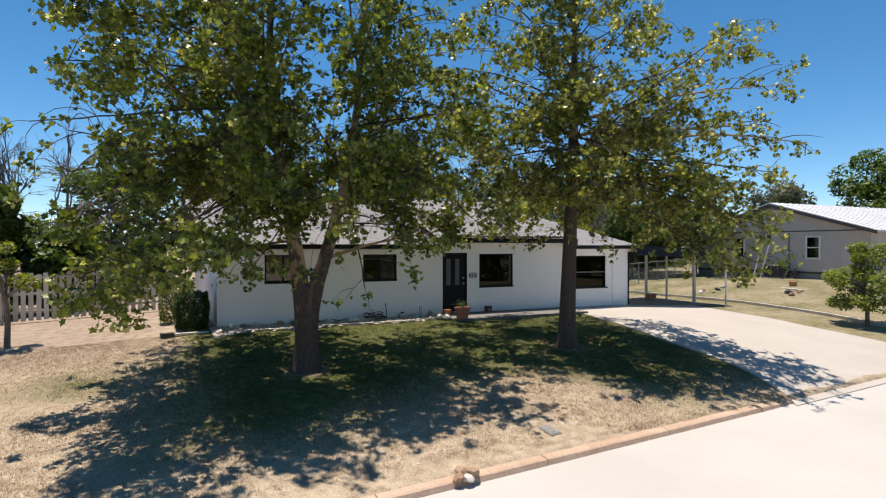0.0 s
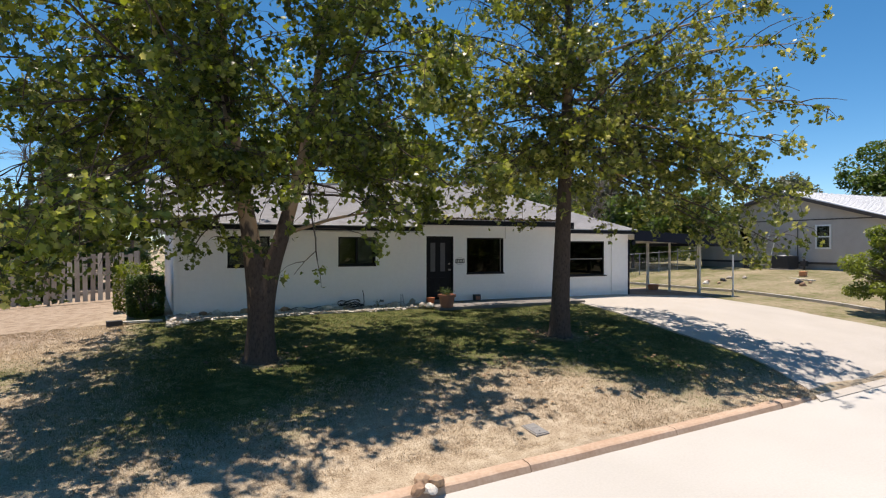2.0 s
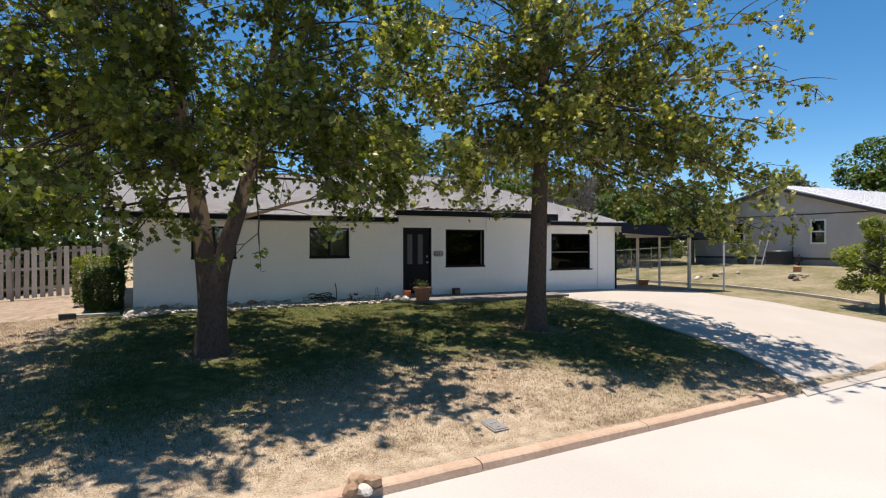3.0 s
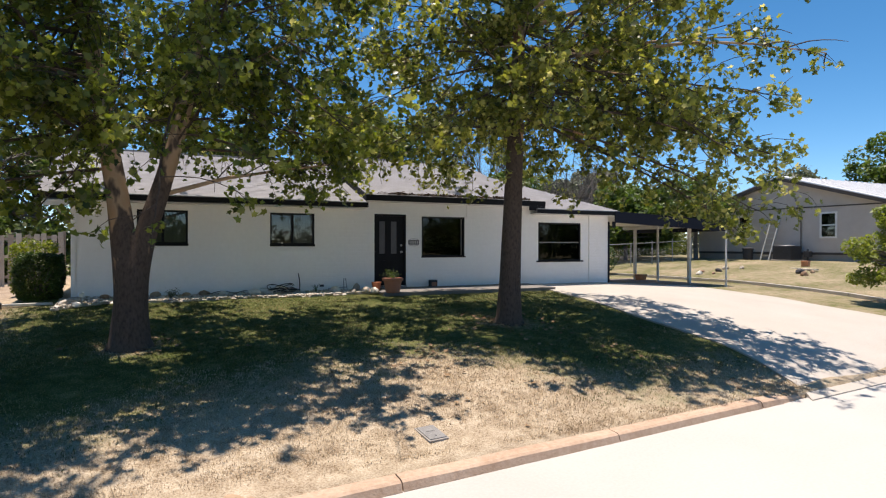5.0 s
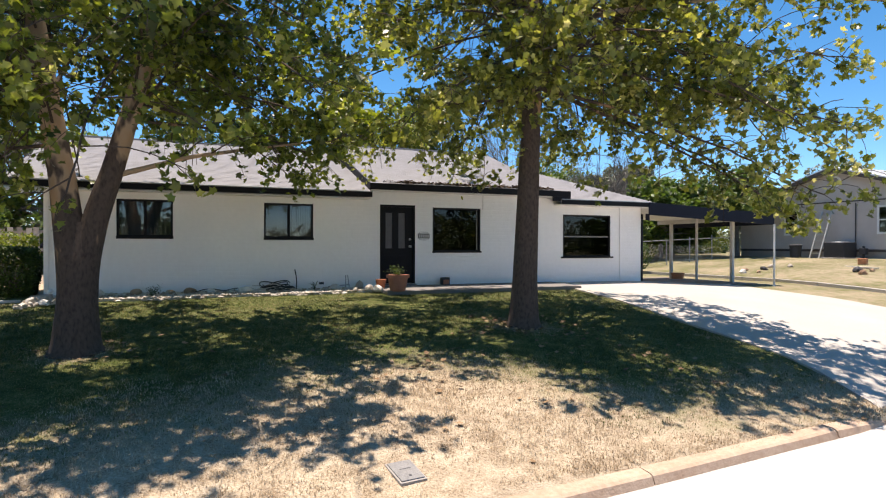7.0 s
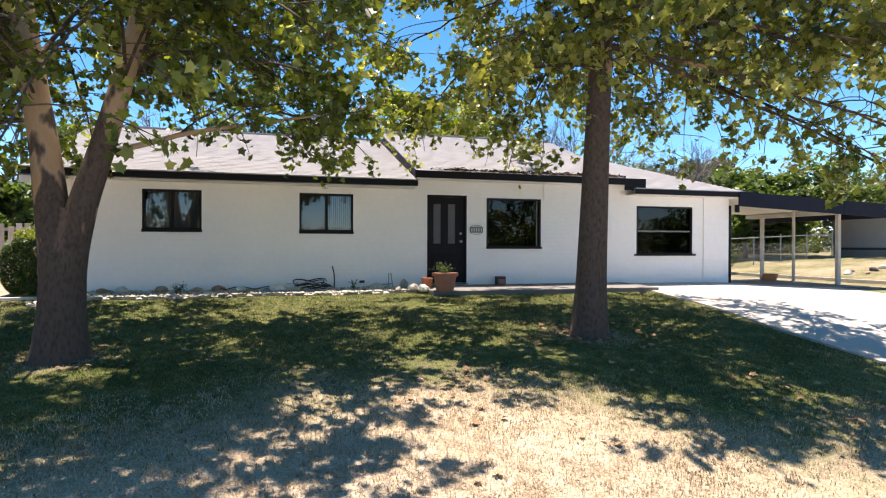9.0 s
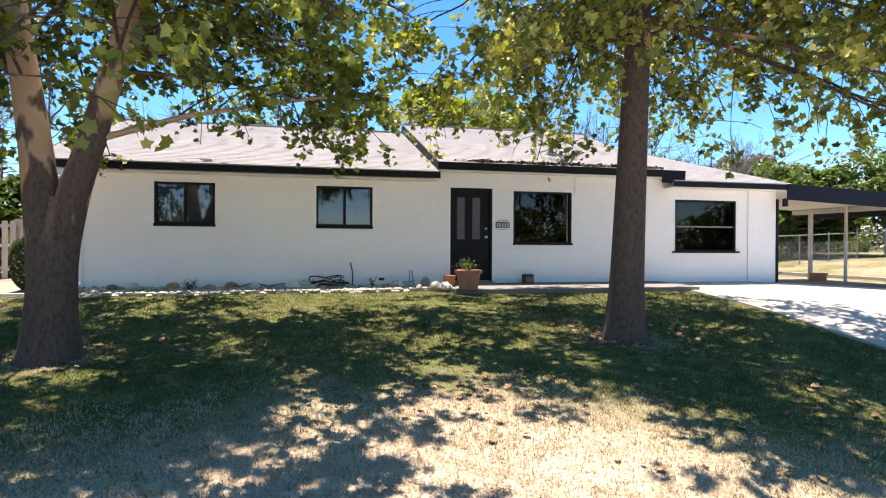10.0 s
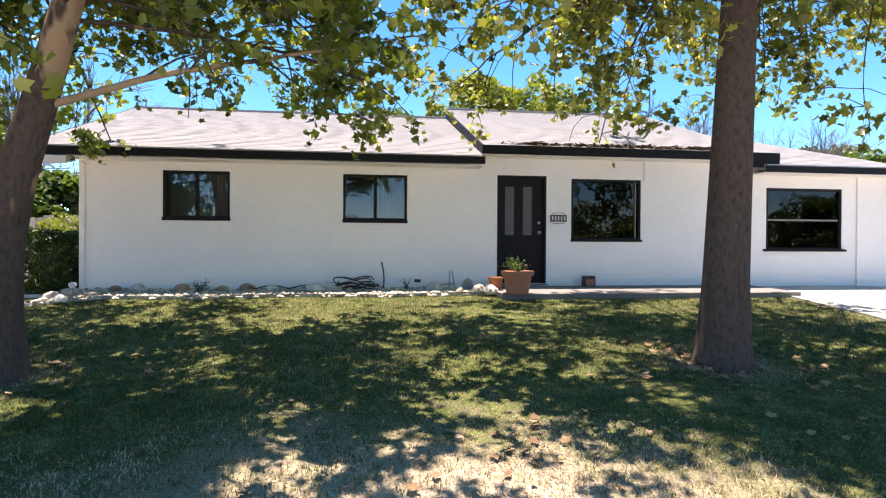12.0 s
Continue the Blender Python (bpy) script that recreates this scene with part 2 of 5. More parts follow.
GREYBARK = material("grey_bark", (0.20, 0.175, 0.155), 0.95, col2=(0.10, 0.085, 0.075), scale=6, fine=40, bump=0.5, bscale=30)
LEAF = leaf_material("plane_leaves", (0.024, 0.044, 0.010), (0.215, 0.25, 0.047), (0.58, 0.54, 0.19), 0.13, 0.45, 0.36)
LEAF_OLIVE = leaf_material("olive_plane_leaves", (0.032, 0.050, 0.012), (0.275, 0.285, 0.062), (0.62, 0.56, 0.22), 0.16, 0.46, 0.36)
LEAF_FAR = leaf_material("distant_leaves", (0.03, 0.055, 0.014), (0.12, 0.175, 0.04), (0.25, 0.28, 0.06), 0.08, 0.35)
LEAF_YEL = leaf_material("yellowish_leaves", (0.07, 0.10, 0.018), (0.20, 0.23, 0.04), (0.42, 0.40, 0.07), 0.15, 0.45)
LEAF_GREY = leaf_material("greyish_leaves", (0.07, 0.085, 0.05), (0.15, 0.165, 0.10), (0.22, 0.22, 0.13), 0.08, 0.3)
LEAF_HEDGE = leaf_material("hedge_leaves", (0.02, 0.04, 0.01), (0.07, 0.115, 0.02), (0.2, 0.24, 0.04), 0.06, 0.25)
LEAF_PINE = leaf_material("lime_leaves", (0.10, 0.14, 0.03), (0.24, 0.27, 0.055), (0.36, 0.36, 0.09), 0.1, 0.4)
GRASS = leaf_material("grass_blades", (0.026, 0.040, 0.009), (0.085, 0.105, 0.026), (0.32, 0.26, 0.14), 0.25, 0.3, 0.7)
STRAW = leaf_material("dry_grass_blades", (0.22, 0.16, 0.10), (0.42, 0.335, 0.235), (0.54, 0.45, 0.335), 0.2, 0.25, 0.8)
FENCEWOOD = material("weathered_fence_wood", (0.58, 0.53, 0.46), 0.9, col2=(0.36, 0.31, 0.26), scale=3, fine=40, bump=0.4, objrand=0.5)
TAUPE = material("taupe_siding", (0.54, 0.485, 0.45), 0.85, col2=(0.46, 0.41, 0.375), scale=2, fine=25, bump=0.2)
TAUPE_DARK = material("dark_taupe_trim", (0.085, 0.072, 0.068), 0.7, scale=3, bump=0.1)
FOUNDATION = material("foundation_render", (0.36, 0.33, 0.30), 0.9, scale=2, bump=0.3)
METALROOF = material("white_metal_roof", (0.72, 0.72, 0.72), 0.45, col2=(0.62, 0.62, 0.62), scale=1, bump=0.05)
STEEL = material("galvanised_steel", (0.42, 0.42, 0.42), 0.5, 0.6, col2=(0.30, 0.30, 0.30), scale=8, bump=0.1)
POST = material("pale_post_paint", (0.62, 0.60, 0.56), 0.6, col2=(0.48, 0.46, 0.42), scale=5, bump=0.1)
ROCK = material("pale_limestone", (0.70, 0.65, 0.58), 0.95, col2=(0.38, 0.33, 0.28), scale=6, fine=30, bump=0.6, bscale=18, objrand=0.5)
ROCK_TAN = material("tan_fieldstone", (0.42, 0.29, 0.19), 0.95, col2=(0.27, 0.17, 0.11), scale=6, fine=30, bump=0.6, bscale=18, objrand=0.5)
GRAVEL = material("white_gravel", (0.70, 0.65, 0.58), 0.95, col2=(0.50, 0.45, 0.38), scale=30, fine=80, bump=0.8, bscale=45, spread=0.5)
HOSE = material("black_hose", (0.02, 0.02, 0.022), 0.5, bump=0.0)
LID = material("grey_cast_lid", (0.27, 0.26, 0.25), 0.8, col2=(0.18, 0.175, 0.17), scale=14, bump=0.4)
RUSTY = material("rusty_metal", (0.34, 0.12, 0.06), 0.8, scale=10, bump=0.2)
ORANGE = material("orange_plastic", (0.62, 0.27, 0.14), 0.6, bump=0.05)
DARKBOX = material("dark_plastic", (0.05, 0.05, 0.055), 0.6, bump=0.1)
LETTER = material("plaque_bars", (0.75, 0.74, 0.7), 0.6, bump=0.0)
LETTER_BACK = material("plaque_back", (0.055, 0.055, 0.055), 0.5, bump=0.0)
ALU = material("aluminium_ladder", (0.62, 0.60, 0.55), 0.4, 0.5, bump=0.05)


# ---- builders ----
def mesh_of(bm, name, mat, smooth=False):
    me = bpy.data.meshes.new(name)
    bm.normal_update()
    bm.to_mesh(me)
    bm.free()
    for mm in (mat if isinstance(mat, (list, tuple)) else [mat]):
        me.materials.append(mm)
    if smooth:
        me.polygons.foreach_set("use_smooth", [True] * len(me.polygons))
    return me


def part(name, bm, mat, parent=None, label="", smooth=False):
    ob = new(name, mesh_of(bm, name, mat, smooth))
    if parent is not None:
        ob.parent = parent
    if label:
        ob["label"] = label
    return ob


def thing(name, label, category, at=(0, 0, 0), rz=0.0, group="", kind=""):
    ob = new(name)
    ob.empty_display_size = 0.2
    ob.matrix_world = pose(*at, 0, 0, rz)
    return tagged(ob, label, category, group, kind)


def add_box(bm, x0, x1, y0, y1, z0, z1, bev=0.0):
    r = bmesh.ops.create_cube(bm, size=1.0)
    vs = r["verts"]
    for v in vs:
        v.co = Vector((x0 + (v.co.x + 0.5) * (x1 - x0), y0 + (v.co.y + 0.5) * (y1 - y0), z0 + (v.co.z + 0.5) * (z1 - z0)))
    if bev > 0:
        es = list({e for v in vs for e in v.link_edges})
        bmesh.ops.bevel(bm, geom=es, offset=bev, segments=2, affect="EDGES", profile=0.6)
    return bm


def boxed(*args):
    return add_box(bmesh.new(), *args)


def add_prism(bm, pts, axis, a, b):
    """A flat outline, drawn out from a to b along an axis; pts are the other two coordinates in order."""
    def at(p, v):
        return {"x": (v, p[0], p[1]), "y": (p[0], v, p[1]), "z": (p[0], p[1], v)}[axis]
    lo, hi = [bm.verts.new(at(p, a)) for p in pts], [bm.verts.new(at(p, b)) for p in pts]
    n = len(pts)
    bm.faces.new(lo)
    bm.faces.new(hi[::-1])
    for i in range(n):
        bm.faces.new((lo[i], hi[i], hi[(i + 1) % n], lo[(i + 1) % n]))
    bmesh.ops.recalc_face_normals(bm, faces=bm.faces)
    return bm


def add_cyl(bm, p0, p1, r0, r1, seg=12, caps=True):
    p0, p1 = Vector(p0), Vector(p1)
    d = p1 - p0
    m = Matrix.Translation((p0 + p1) / 2) @ d.to_track_quat("Z", "Y").to_matrix().to_4x4()
    bmesh.ops.create_cone(bm, cap_ends=caps, segments=seg, radius1=r0, radius2=r1, depth=d.length, matrix=m)
    return bm


def add_lathe(bm, profile, seg=24, centre=(0, 0)):
    rings = []
    for r, z in profile:
        rings.append([bm.verts.new((centre[0] + r * math.cos(2 * math.pi * i / seg), centre[1] + r * math.sin(2 * math.pi * i / seg), z)) for i in range(seg)])
    for a, b in zip(rings, rings[1:]):
        for i in range(seg):
            bm.faces.new((a[i], a[(i + 1) % seg], b[(i + 1) % seg], b[i]))
    bm.faces.new(rings[0][::-1])
    bm.faces.new(rings[-1])
    return bm


def raw_mesh(name, verts, tris, mat, parent=None, smooth=False, attr=None):
    """A mesh from arrays of corners and triangles."""
    me = bpy.data.meshes.new(name)
    nv, nt = len(verts), len(tris)
    me.vertices.add(nv)
    me.vertices.foreach_set("co", np.asarray(verts, np.float32).ravel())
    k = tris.shape[1]
    me.loops.add(nt * k)
    me.loops.foreach_set("vertex_index", np.asarray(tris, np.int32).ravel())
    me.polygons.add(nt)
    me.polygons.foreach_set("loop_start", np.arange(0, nt * k, k, dtype=np.int32))
    me.polygons.foreach_set("loop_total", np.full(nt, k, np.int32))
    me.materials.append(mat)
    if attr is not None:
        a = me.attributes.new(attr[0], "FLOAT", "POINT")
        a.data.foreach_set("value", np.asarray(attr[1], np.float32))
    me.update(calc_edges=True)
    if smooth:
        me.polygons.foreach_set("use_smooth", np.ones(nt, bool))
    ob = new(name, me)
    if parent is not None:
        ob.parent = parent
    return ob


# ---- the lie of the land ----
PROFILE = [(-10.35, -1.2), (-9.8, -1.13), (-9.1, -0.95), (-8.4, -0.80), (-7.4, -0.67), (-6.3, -0.54), (-5.0, -0.39), (-3.5, -0.265), (0.0, -0.10), (12.0, -0.10)]
KERB_Y, ROAD_Z = -10.30, -1.275
SLANT = 0.088      # the street runs at a slight angle to the house


def street(x, y):
    """Turns y, counted from a street that runs along x, into its place beside the slanting street."""
    return y + SLANT * max(-60.0, min(60.0, x)) * float(np.interp(y, [-200, -60, -9.5, -4], [0, 1, 1, 0]))


def from_street(x, y):
    """The opposite of street(), within the yard."""
    k = SLANT * max(-60.0, min(60.0, x))
    if y - k < -9.5:
        return y - k
    if y > -4:
        return y
    return (y + 4 * k / 5.5) / (1 - k / 5.5)


def yard(x, y):
    y = from_street(x, y)
    z = float(np.interp(y, [p[0] for p in PROFILE], [p[1] for p in PROFILE]))
    if x < -8:
        z -= min(0.4, 0.05 * (-8 - x)) * min(1, max(0, (y + 10.35) / 3))
    if x < 0:
        z -= 0.022 * min(7, -x) * min(1, max(0, -y / 4)) * min(1, max(0, (y + 10.35) / 2))
    if x > 8:
        z -= 0.22 * min(1, (x - 8) / 4) * min(1, max(0, (y + 9) / 4))
    return z


RET_X = 15.6


def ground_z(x, y):
    u = from_street(x, y)
    if u < KERB_Y - 0.07:
        return ROAD_Z - 0.08 if u > -19.2 else ROAD_Z + 0.1
    z = yard(x, y)
    if x > RET_X:
        u = min(1, (x - RET_X) / 8)
        z = z + (0.09 + 0.37 * u) * min(1, max(0, (y + 9) / 4))
        z = z * (1 - u) + u * (0.42 if y > -4 else 0.42 - min(1.5, (-4 - y) * 0.25))
    return z


def turf(x, y):
    """How green the ground is: watered in front of the house, dry towards the street and at the sides."""
    d = min((x + 8.8) / 2.0, (5.2 - x) / 1.5, (y + 7.0 + 0.4 * min(4, max(0, -3 - x)) + 0.85 * min(2.4, max(0, x + 1.4))) / 1.7)
    g = max(0.0, min(1.0, 0.5 + 0.5 * d))
    if y > 0:
        g *= 0.3
    g = max(g, 0.62 - 0.3 * math.hypot((x + 10.6) / 1.5, (y + 4.2) / 1.2))
    if x > 9 and y > 4.5:
        g = 0.6
    if x > 12.3:
        g = 0.55 if y > 5 else 0.5
    for tx, ty in ((1.08, -5.5), (-6.0, -5.1)):
        g *= min(1.0, 0.25 + math.hypot(x - tx, y - ty) / 1.3)
    g = 0.08 + 0.86 * g
    if x < -8.2:
        # bare trodden earth in the side yard
        g -= 0.5 * min(1, (-8.2 - x) / 0.8) * min(1, max(0, (y + 3.6 + 0.25 * (x + 8.2)) / 1.6))
    return g


def stretch_axis(lo, hi, step, far):
    mid = list(np.arange(lo, hi + 1e-6, step))
    out, d = [], step * 1.5
    a, b = lo, hi
    left, right = [], []
    while -a < far:
        a, d = a - d, d * 1.5
        left.append(a)
    d = step * 1.5
    while b < far:
        b, d = b + d, d * 1.5
        right.append(b)
    return left[::-1] + mid + right


gx = stretch_axis(-26, 36, 0.4, 1800)
gx = sorted(gx + [RET_X - 0.01, RET_X + 0.01])
gy = sorted(stretch_axis(-26, 20, 0.4, 1800) + [KERB_Y - 0.06, KERB_Y - 0.08])
gv = np.array([(x, street(x, y), ground_z(x, street(x, y)) + (0.025 * noise.noise((x * 0.7, y * 0.7, 0)) if abs(x) < 60 and abs(y) < 40 and y > -10.25 else 0)) for y in gy for x in gx])
nx = len(gx)
gq = np.array([(j * nx + i, j * nx + i + 1, (j + 1) * nx + i + 1, (j + 1) * nx + i) for j in range(len(gy) - 1) for i in range(nx - 1)])
ground = raw_mesh("ground", gv, gq, SOIL, smooth=True, attr=("turf", [turf(x, street(x, y)) for y in gy for x in gx]))
tagged(ground, "sloping yard of green and bleached dry grass", "ground", kind="structure")


def strip_mesh(name, rows, thick, mat, label, category):
    """A slab over rows of points (x, y, z), with a skirt below its rim."""
    bm = bmesh.new()
    top = [[bm.verts.new(p) for p in r] for r in rows]
    for a, b in zip(top, top[1:]):
        for i in range(len(a) - 1):
            bm.faces.new((a[i], a[i + 1], b[i + 1], b[i]))
    bmesh.ops.recalc_face_normals(bm, faces=bm.faces)
    if bm.faces[:][0].normal.z < 0:
        bmesh.ops.reverse_faces(bm, faces=bm.faces)
    rim = [e for e in bm.edges if e.is_boundary]
    r = bmesh.ops.extrude_edge_only(bm, edges=rim)
    for v in r["geom"]:
        if isinstance(v, bmesh.types.BMVert):
            v.co.z -= thick
    return tagged(part(name, bm, mat), label, category, kind="structure")


strip_mesh("road", [[(x, street(x, y), ROAD_Z + 0.02 * math.sin((y + 19) / 8.6 * math.pi)) for x in np.arange(-160, 161, 5.0)] for y in np.linspace(-19.2, KERB_Y - 0.13, 6)], 0.1, ROADTOP,
           "sun-bleached pale concrete street", "road")


def drive_left(y):
    return float(np.interp(y, [-10.6, -10.2, -9.2, -8.4, -5.4, -2.3, -1.5, 8], [3.7, 4.1, 4.4, 4.45, 4.45, 4.85, 5.0, 5.0]))


def drive_z(x, y):
    z, u = yard(x, y) + 0.03, from_street(x, y)
    return z if u > -9.9 else z + (u + 9.9) * 0.12


rows = []
for y in list(np.arange(-10.6, -0.01, 0.3)) + [-0.005]:
    xl = drive_left(y)
    xr = 12.3 + max(0, (-9.4 - y)) * 0.5
    across = [xl + (xr - xl) * u for u in np.linspace(0, 1, 14)]
    rows.append([(x, street(x, y), drive_z(x, street(x, y))) for x in across])
strip_mesh("driveway", rows, 0.12, CONCRETE, "pale concrete driveway sloping down to the street", "driveway")
strip_mesh("carport_floor", [[(x, y, yard(x, y) + 0.032) for x in np.linspace(8.46, 13.6, 8)] for y in np.linspace(-0.001, 4.4, 8)], 0.12, STAIN_SHADE_SLAB, "stained slab under the carport, its colour darkened for roof shade", "floor")
strip_mesh("patio", [[(x, y, -0.045 - 0.02 * (-y)) for x in np.linspace(-0.25, 5.2, 10)] for y in np.linspace(-1.5, -0.005, 4)], 0.2, PORCH, "narrow grey-brown concrete porch along the house wall", "patio")

kerb = thing("kerb", "rust-stained concrete kerb along the street", "kerb", kind="structure")
KP = [(KERB_Y + 0.08, -1.45), (KERB_Y + 0.08, -1.185), (KERB_Y + 0.05, -1.165), (KERB_Y - 0.10, -1.172), (KERB_Y - 0.14, -1.19), (KERB_Y - 0.17, ROAD_Z + 0.01), (KERB_Y - 0.22, -1.45)]


def kerb_section(stations, label="", name="kerb_section"):
    """A length of kerb over stations of (x, how far it sinks, how far it turns in)."""
    bm = bmesh.new()
    rings = [[bm.verts.new((x, street(x, y + turn), max(z - sink, -1.45))) for y, z in KP] for x, sink, turn in stations]
    for a, b in zip(rings, rings[1:]):
        for i in range(len(KP)):
            bm.faces.new((a[i], b[i], b[(i + 1) % len(KP)], a[(i + 1) % len(KP)]))
    bm.faces.new(rings[0])
    bm.faces.new(rings[-1][::-1])
    bmesh.ops.recalc_face_normals(bm, faces=bm.faces)
    return part(name, bm, KERB, kerb, label)


chip = random.Random(8)
for a in list(np.arange(-45.4, 2.0, 3.0)) + list(np.arange(13.6, 60, 3.0)):
    e = a + 2.985 if a > 5 else min(a + 2.985, 2.6)
    kerb_section([(x, chip.uniform(0, 0.008), chip.uniform(-0.006, 0.006)) for x in np.linspace(a, e, 7)])
kerb_section([(2.615, 0, 0), (3.1, 0.015, 0), (3.5, 0.04, 0.02), (3.8, 0.07, 0.07), (4.05, 0.10, 0.16)], "kerb end sinking to the driveway", "kerb_end")

# ---- the house ----
house = thing("house", "low white-painted brick house with black trim and grey shingle roof", "house")
OPEN = [(-6.04, -4.90, 1.19, 2.03), (-2.90, -1.72, 1.18, 2.03), (0.0, 0.97, 0.0, 2.07), (1.47, 2.90, 0.84, 2.03), (5.61, 7.33, 0.67, 1.93)]
XL, XR, WB, DEPTH = -7.40, 8.47, -0.5, 9.0
bm = bmesh.new()
x = XL
for x0, x1, z0, z1 in OPEN:
    add_box(bm, x, x0, 0, 0.2, WB, 2.36)
    add_box(bm, x0, x1, 0, 0.2, WB, z0)
    add_box(bm, x0, x1, 0, 0.2, z1, 2.36)
    x = x1
add_box(bm, x, XR, 0, 0.2, WB, 2.36)
bmesh.ops.remove_doubles(bm, verts=bm.verts, dist=1e-4)
part("wall_front", bm, WHITE_BRICK, house)
part("wall_upper", boxed(-0.30, 5.3, 0.0, 0.2, 2.362, 2.52), WHITE_BRICK, house)
part("pilaster", boxed(7.66, XR + 0.002, -0.035, -0.002, WB, 2.22, 0.008), WHITE_BRICK, house)
part("pilaster", boxed(XL - 0.002, XL + 0.09, -0.03, -0.002, WB, 2.2, 0.006), WHITE_BRICK, house)
for xa, xb in ((XL, XL + 0.2), (XR - 0.2, XR)):
    part("wall_side", boxed(xa, xb, 0.202, DEPTH, WB, 2.30), WHITE_BRICK, house)
part("wall_back", boxed(XL + 0.2, XR - 0.2, DEPTH - 0.2, DEPTH, WB, 2.36), WHITE_BRICK, house)
part("room_partition", boxed(XL + 0.21, XR - 0.21, 3.6, 3.7, 0, 2.3), ROOM, house)
part("room_floor", boxed(XL + 0.2, XR - 0.2, 0.2, DEPTH - 0.2, -0.1, 0.0), ROOM, house)
part("room_ceiling", boxed(XL + 0.2, XR - 0.2, 0.2, DEPTH - 0.2, 2.3, 2.34), ROOM, house)
bm = bmesh.new()
add_prism(bm, [(0.0, 2.31), (4.5, 3.86), (9.0, 2.31)], "x", XL, XL + 0.2)
part("gable", bm, WHITE_BRICK, house)

RIDGE_Y = 4.5


def roof_slab(name, x0, x1, eave_y, eave_z, ridge_z, label):
    back = 2 * RIDGE_Y - eave_y
    t = 0.1
    bm = add_prism(bmesh.new(), [(eave_y, eave_z), (RIDGE_Y, ridge_z), (back, eave_z), (back, eave_z - t), (RIDGE_Y, ridge_z - t), (eave_y, eave_z - t)], "x", x0, x1)
    return part(name, bm, SHINGLE, house, label)


def shingles(name, x0, x1, eave_y, eave_z, ridge_z, cut=None):
    """Tabs in overlapping courses up the front slope."""
    rng = np.random.RandomState(int(abs(x0) * 10) + 3)
    slope = Vector((0, RIDGE_Y - eave_y, ridge_z - eave_z))
    n = slope.length
    u = slope / n
    nrm = Vector((0, -u.z, u.y))
    verts, quads = [], []
    rows_n = int(n / 0.14)
    for r in range(rows_n + 1):
        s0, s1 = r * 0.14, min(n, r * 0.14 + 0.16)
        xa = x0 - (0.15 if r % 2 else 0)
        while xa < x1:
            xb = min(x1, xa + 0.295)
            if xb > x0 + 0.02:
                a = max(xa, x0)
                xe = xb if cut is None else min(xb, cut(s0 / n))
                if xe > a + 0.02:
                    d = rng.uniform(-0.006, 0.006)
                    k = len(verts)
                    lift = 0.009 + rng.uniform(0, 0.004)
                    for xx, ss, h in ((a, s0 + d, lift), (xe, s0 + d, lift), (xe, s1, 0.004), (a, s1, 0.004)):
                        verts.append(tuple(Vector((xx, eave_y, eave_z)) + u * ss + nrm * h))
                    quads.append((k, k + 1, k + 2, k + 3))
            xa += 0.3
    ob = raw_mesh(name, np.array(verts), np.array(quads), SHINGLE, house)
    ob["kind"] = "stuff"
    return ob


LE, LZ, LR = -0.44, 2.355, 4.06
roof_slab("roof", -8.05, -0.36, LE, LZ, LR, "")
shingles("shingles", -8.05, -0.36, LE, LZ, LR)
ME, MZ, MR = -0.30, 2.585, 4.30
roof_slab("roof", -0.33, 5.3, ME, MZ, MR, "raised middle roof")
shingles("shingles", -0.33, 5.3, ME, MZ, MR)
RE, RZ = -0.36, 2.345
bm = bmesh.new()
hip = [(5.31, RE, RZ), (8.68, RE, RZ), (8.68, 9.4, RZ), (5.31, 9.4, RZ), (5.31, RIDGE_Y, 4.06)]
top = [bm.verts.new(p) for p in hip]
low = [bm.verts.new((p[0], p[1], p[2] - 0.1)) for p in hip]
for idx in ((0, 1, 4), (1, 2, 4), (2, 3, 4)):
    bm.faces.new([top[i] for i in idx])
    bm.faces.new([low[i] for i in idx[::-1]])
for i, j in ((0, 1), (1, 2), (2, 3), (3, 4), (4, 0)):
    bm.faces.new((top[i], low[i], low[j], top[j]))
bmesh.ops.recalc_face_normals(bm, faces=bm.faces)
part("roof", bm, SHINGLE, house, "hipped end of the roof")
shingles("shingles", 5.31, 8.68, RE, RZ, 4.06, cut=lambda f: 8.68 - 3.37 * f)
# boards along the eaves and rakes
for x0, x1, e, z, h in ((-8.07, -0.335, LE, LZ, 0.17), (-0.35, 5.66, ME, MZ, 0.19), (5.32, 8.70, RE, RZ, 0.17)):
    part("fascia", boxed(x0, x1, e - 0.03, e - 0.002, z - h + 0.03, z + 0.005, 0.004), BLACK, house)
part("fascia_return", boxed(5.05, 5.655, ME - 0.028, ME - 0.004, RZ - 0.05, MZ - 0.162), BLACK, house)
part("drip_edge", boxed(-8.08, -0.33, LE - 0.045, LE - 0.031, LZ - 0.012, LZ + 0.012), STEEL, house)
part("drip_edge", boxed(5.32, 8.70, RE - 0.045, RE - 0.031, RZ - 0.012, RZ + 0.012), STEEL, house)
bm = add_prism(bmesh.new(), [(ME, MZ - 0.2), (ME, MZ + 0.01), (RIDGE_Y, MR + 0.01), (RIDGE_Y, MR - 0.2)], "x", -0.358, -0.332)
part("rake_board", bm, BLACK, house)
bm = add_prism(bmesh.new(), [(LE, LZ - 0.14), (LE, LZ + 0.01), (RIDGE_Y, LR + 0.01), (9.62, LZ + 0.01), (9.62, LZ - 0.14), (RIDGE_Y, LR - 0.14)], "x", -8.085, -8.052)
part("rake_board", bm, BLACK, house)
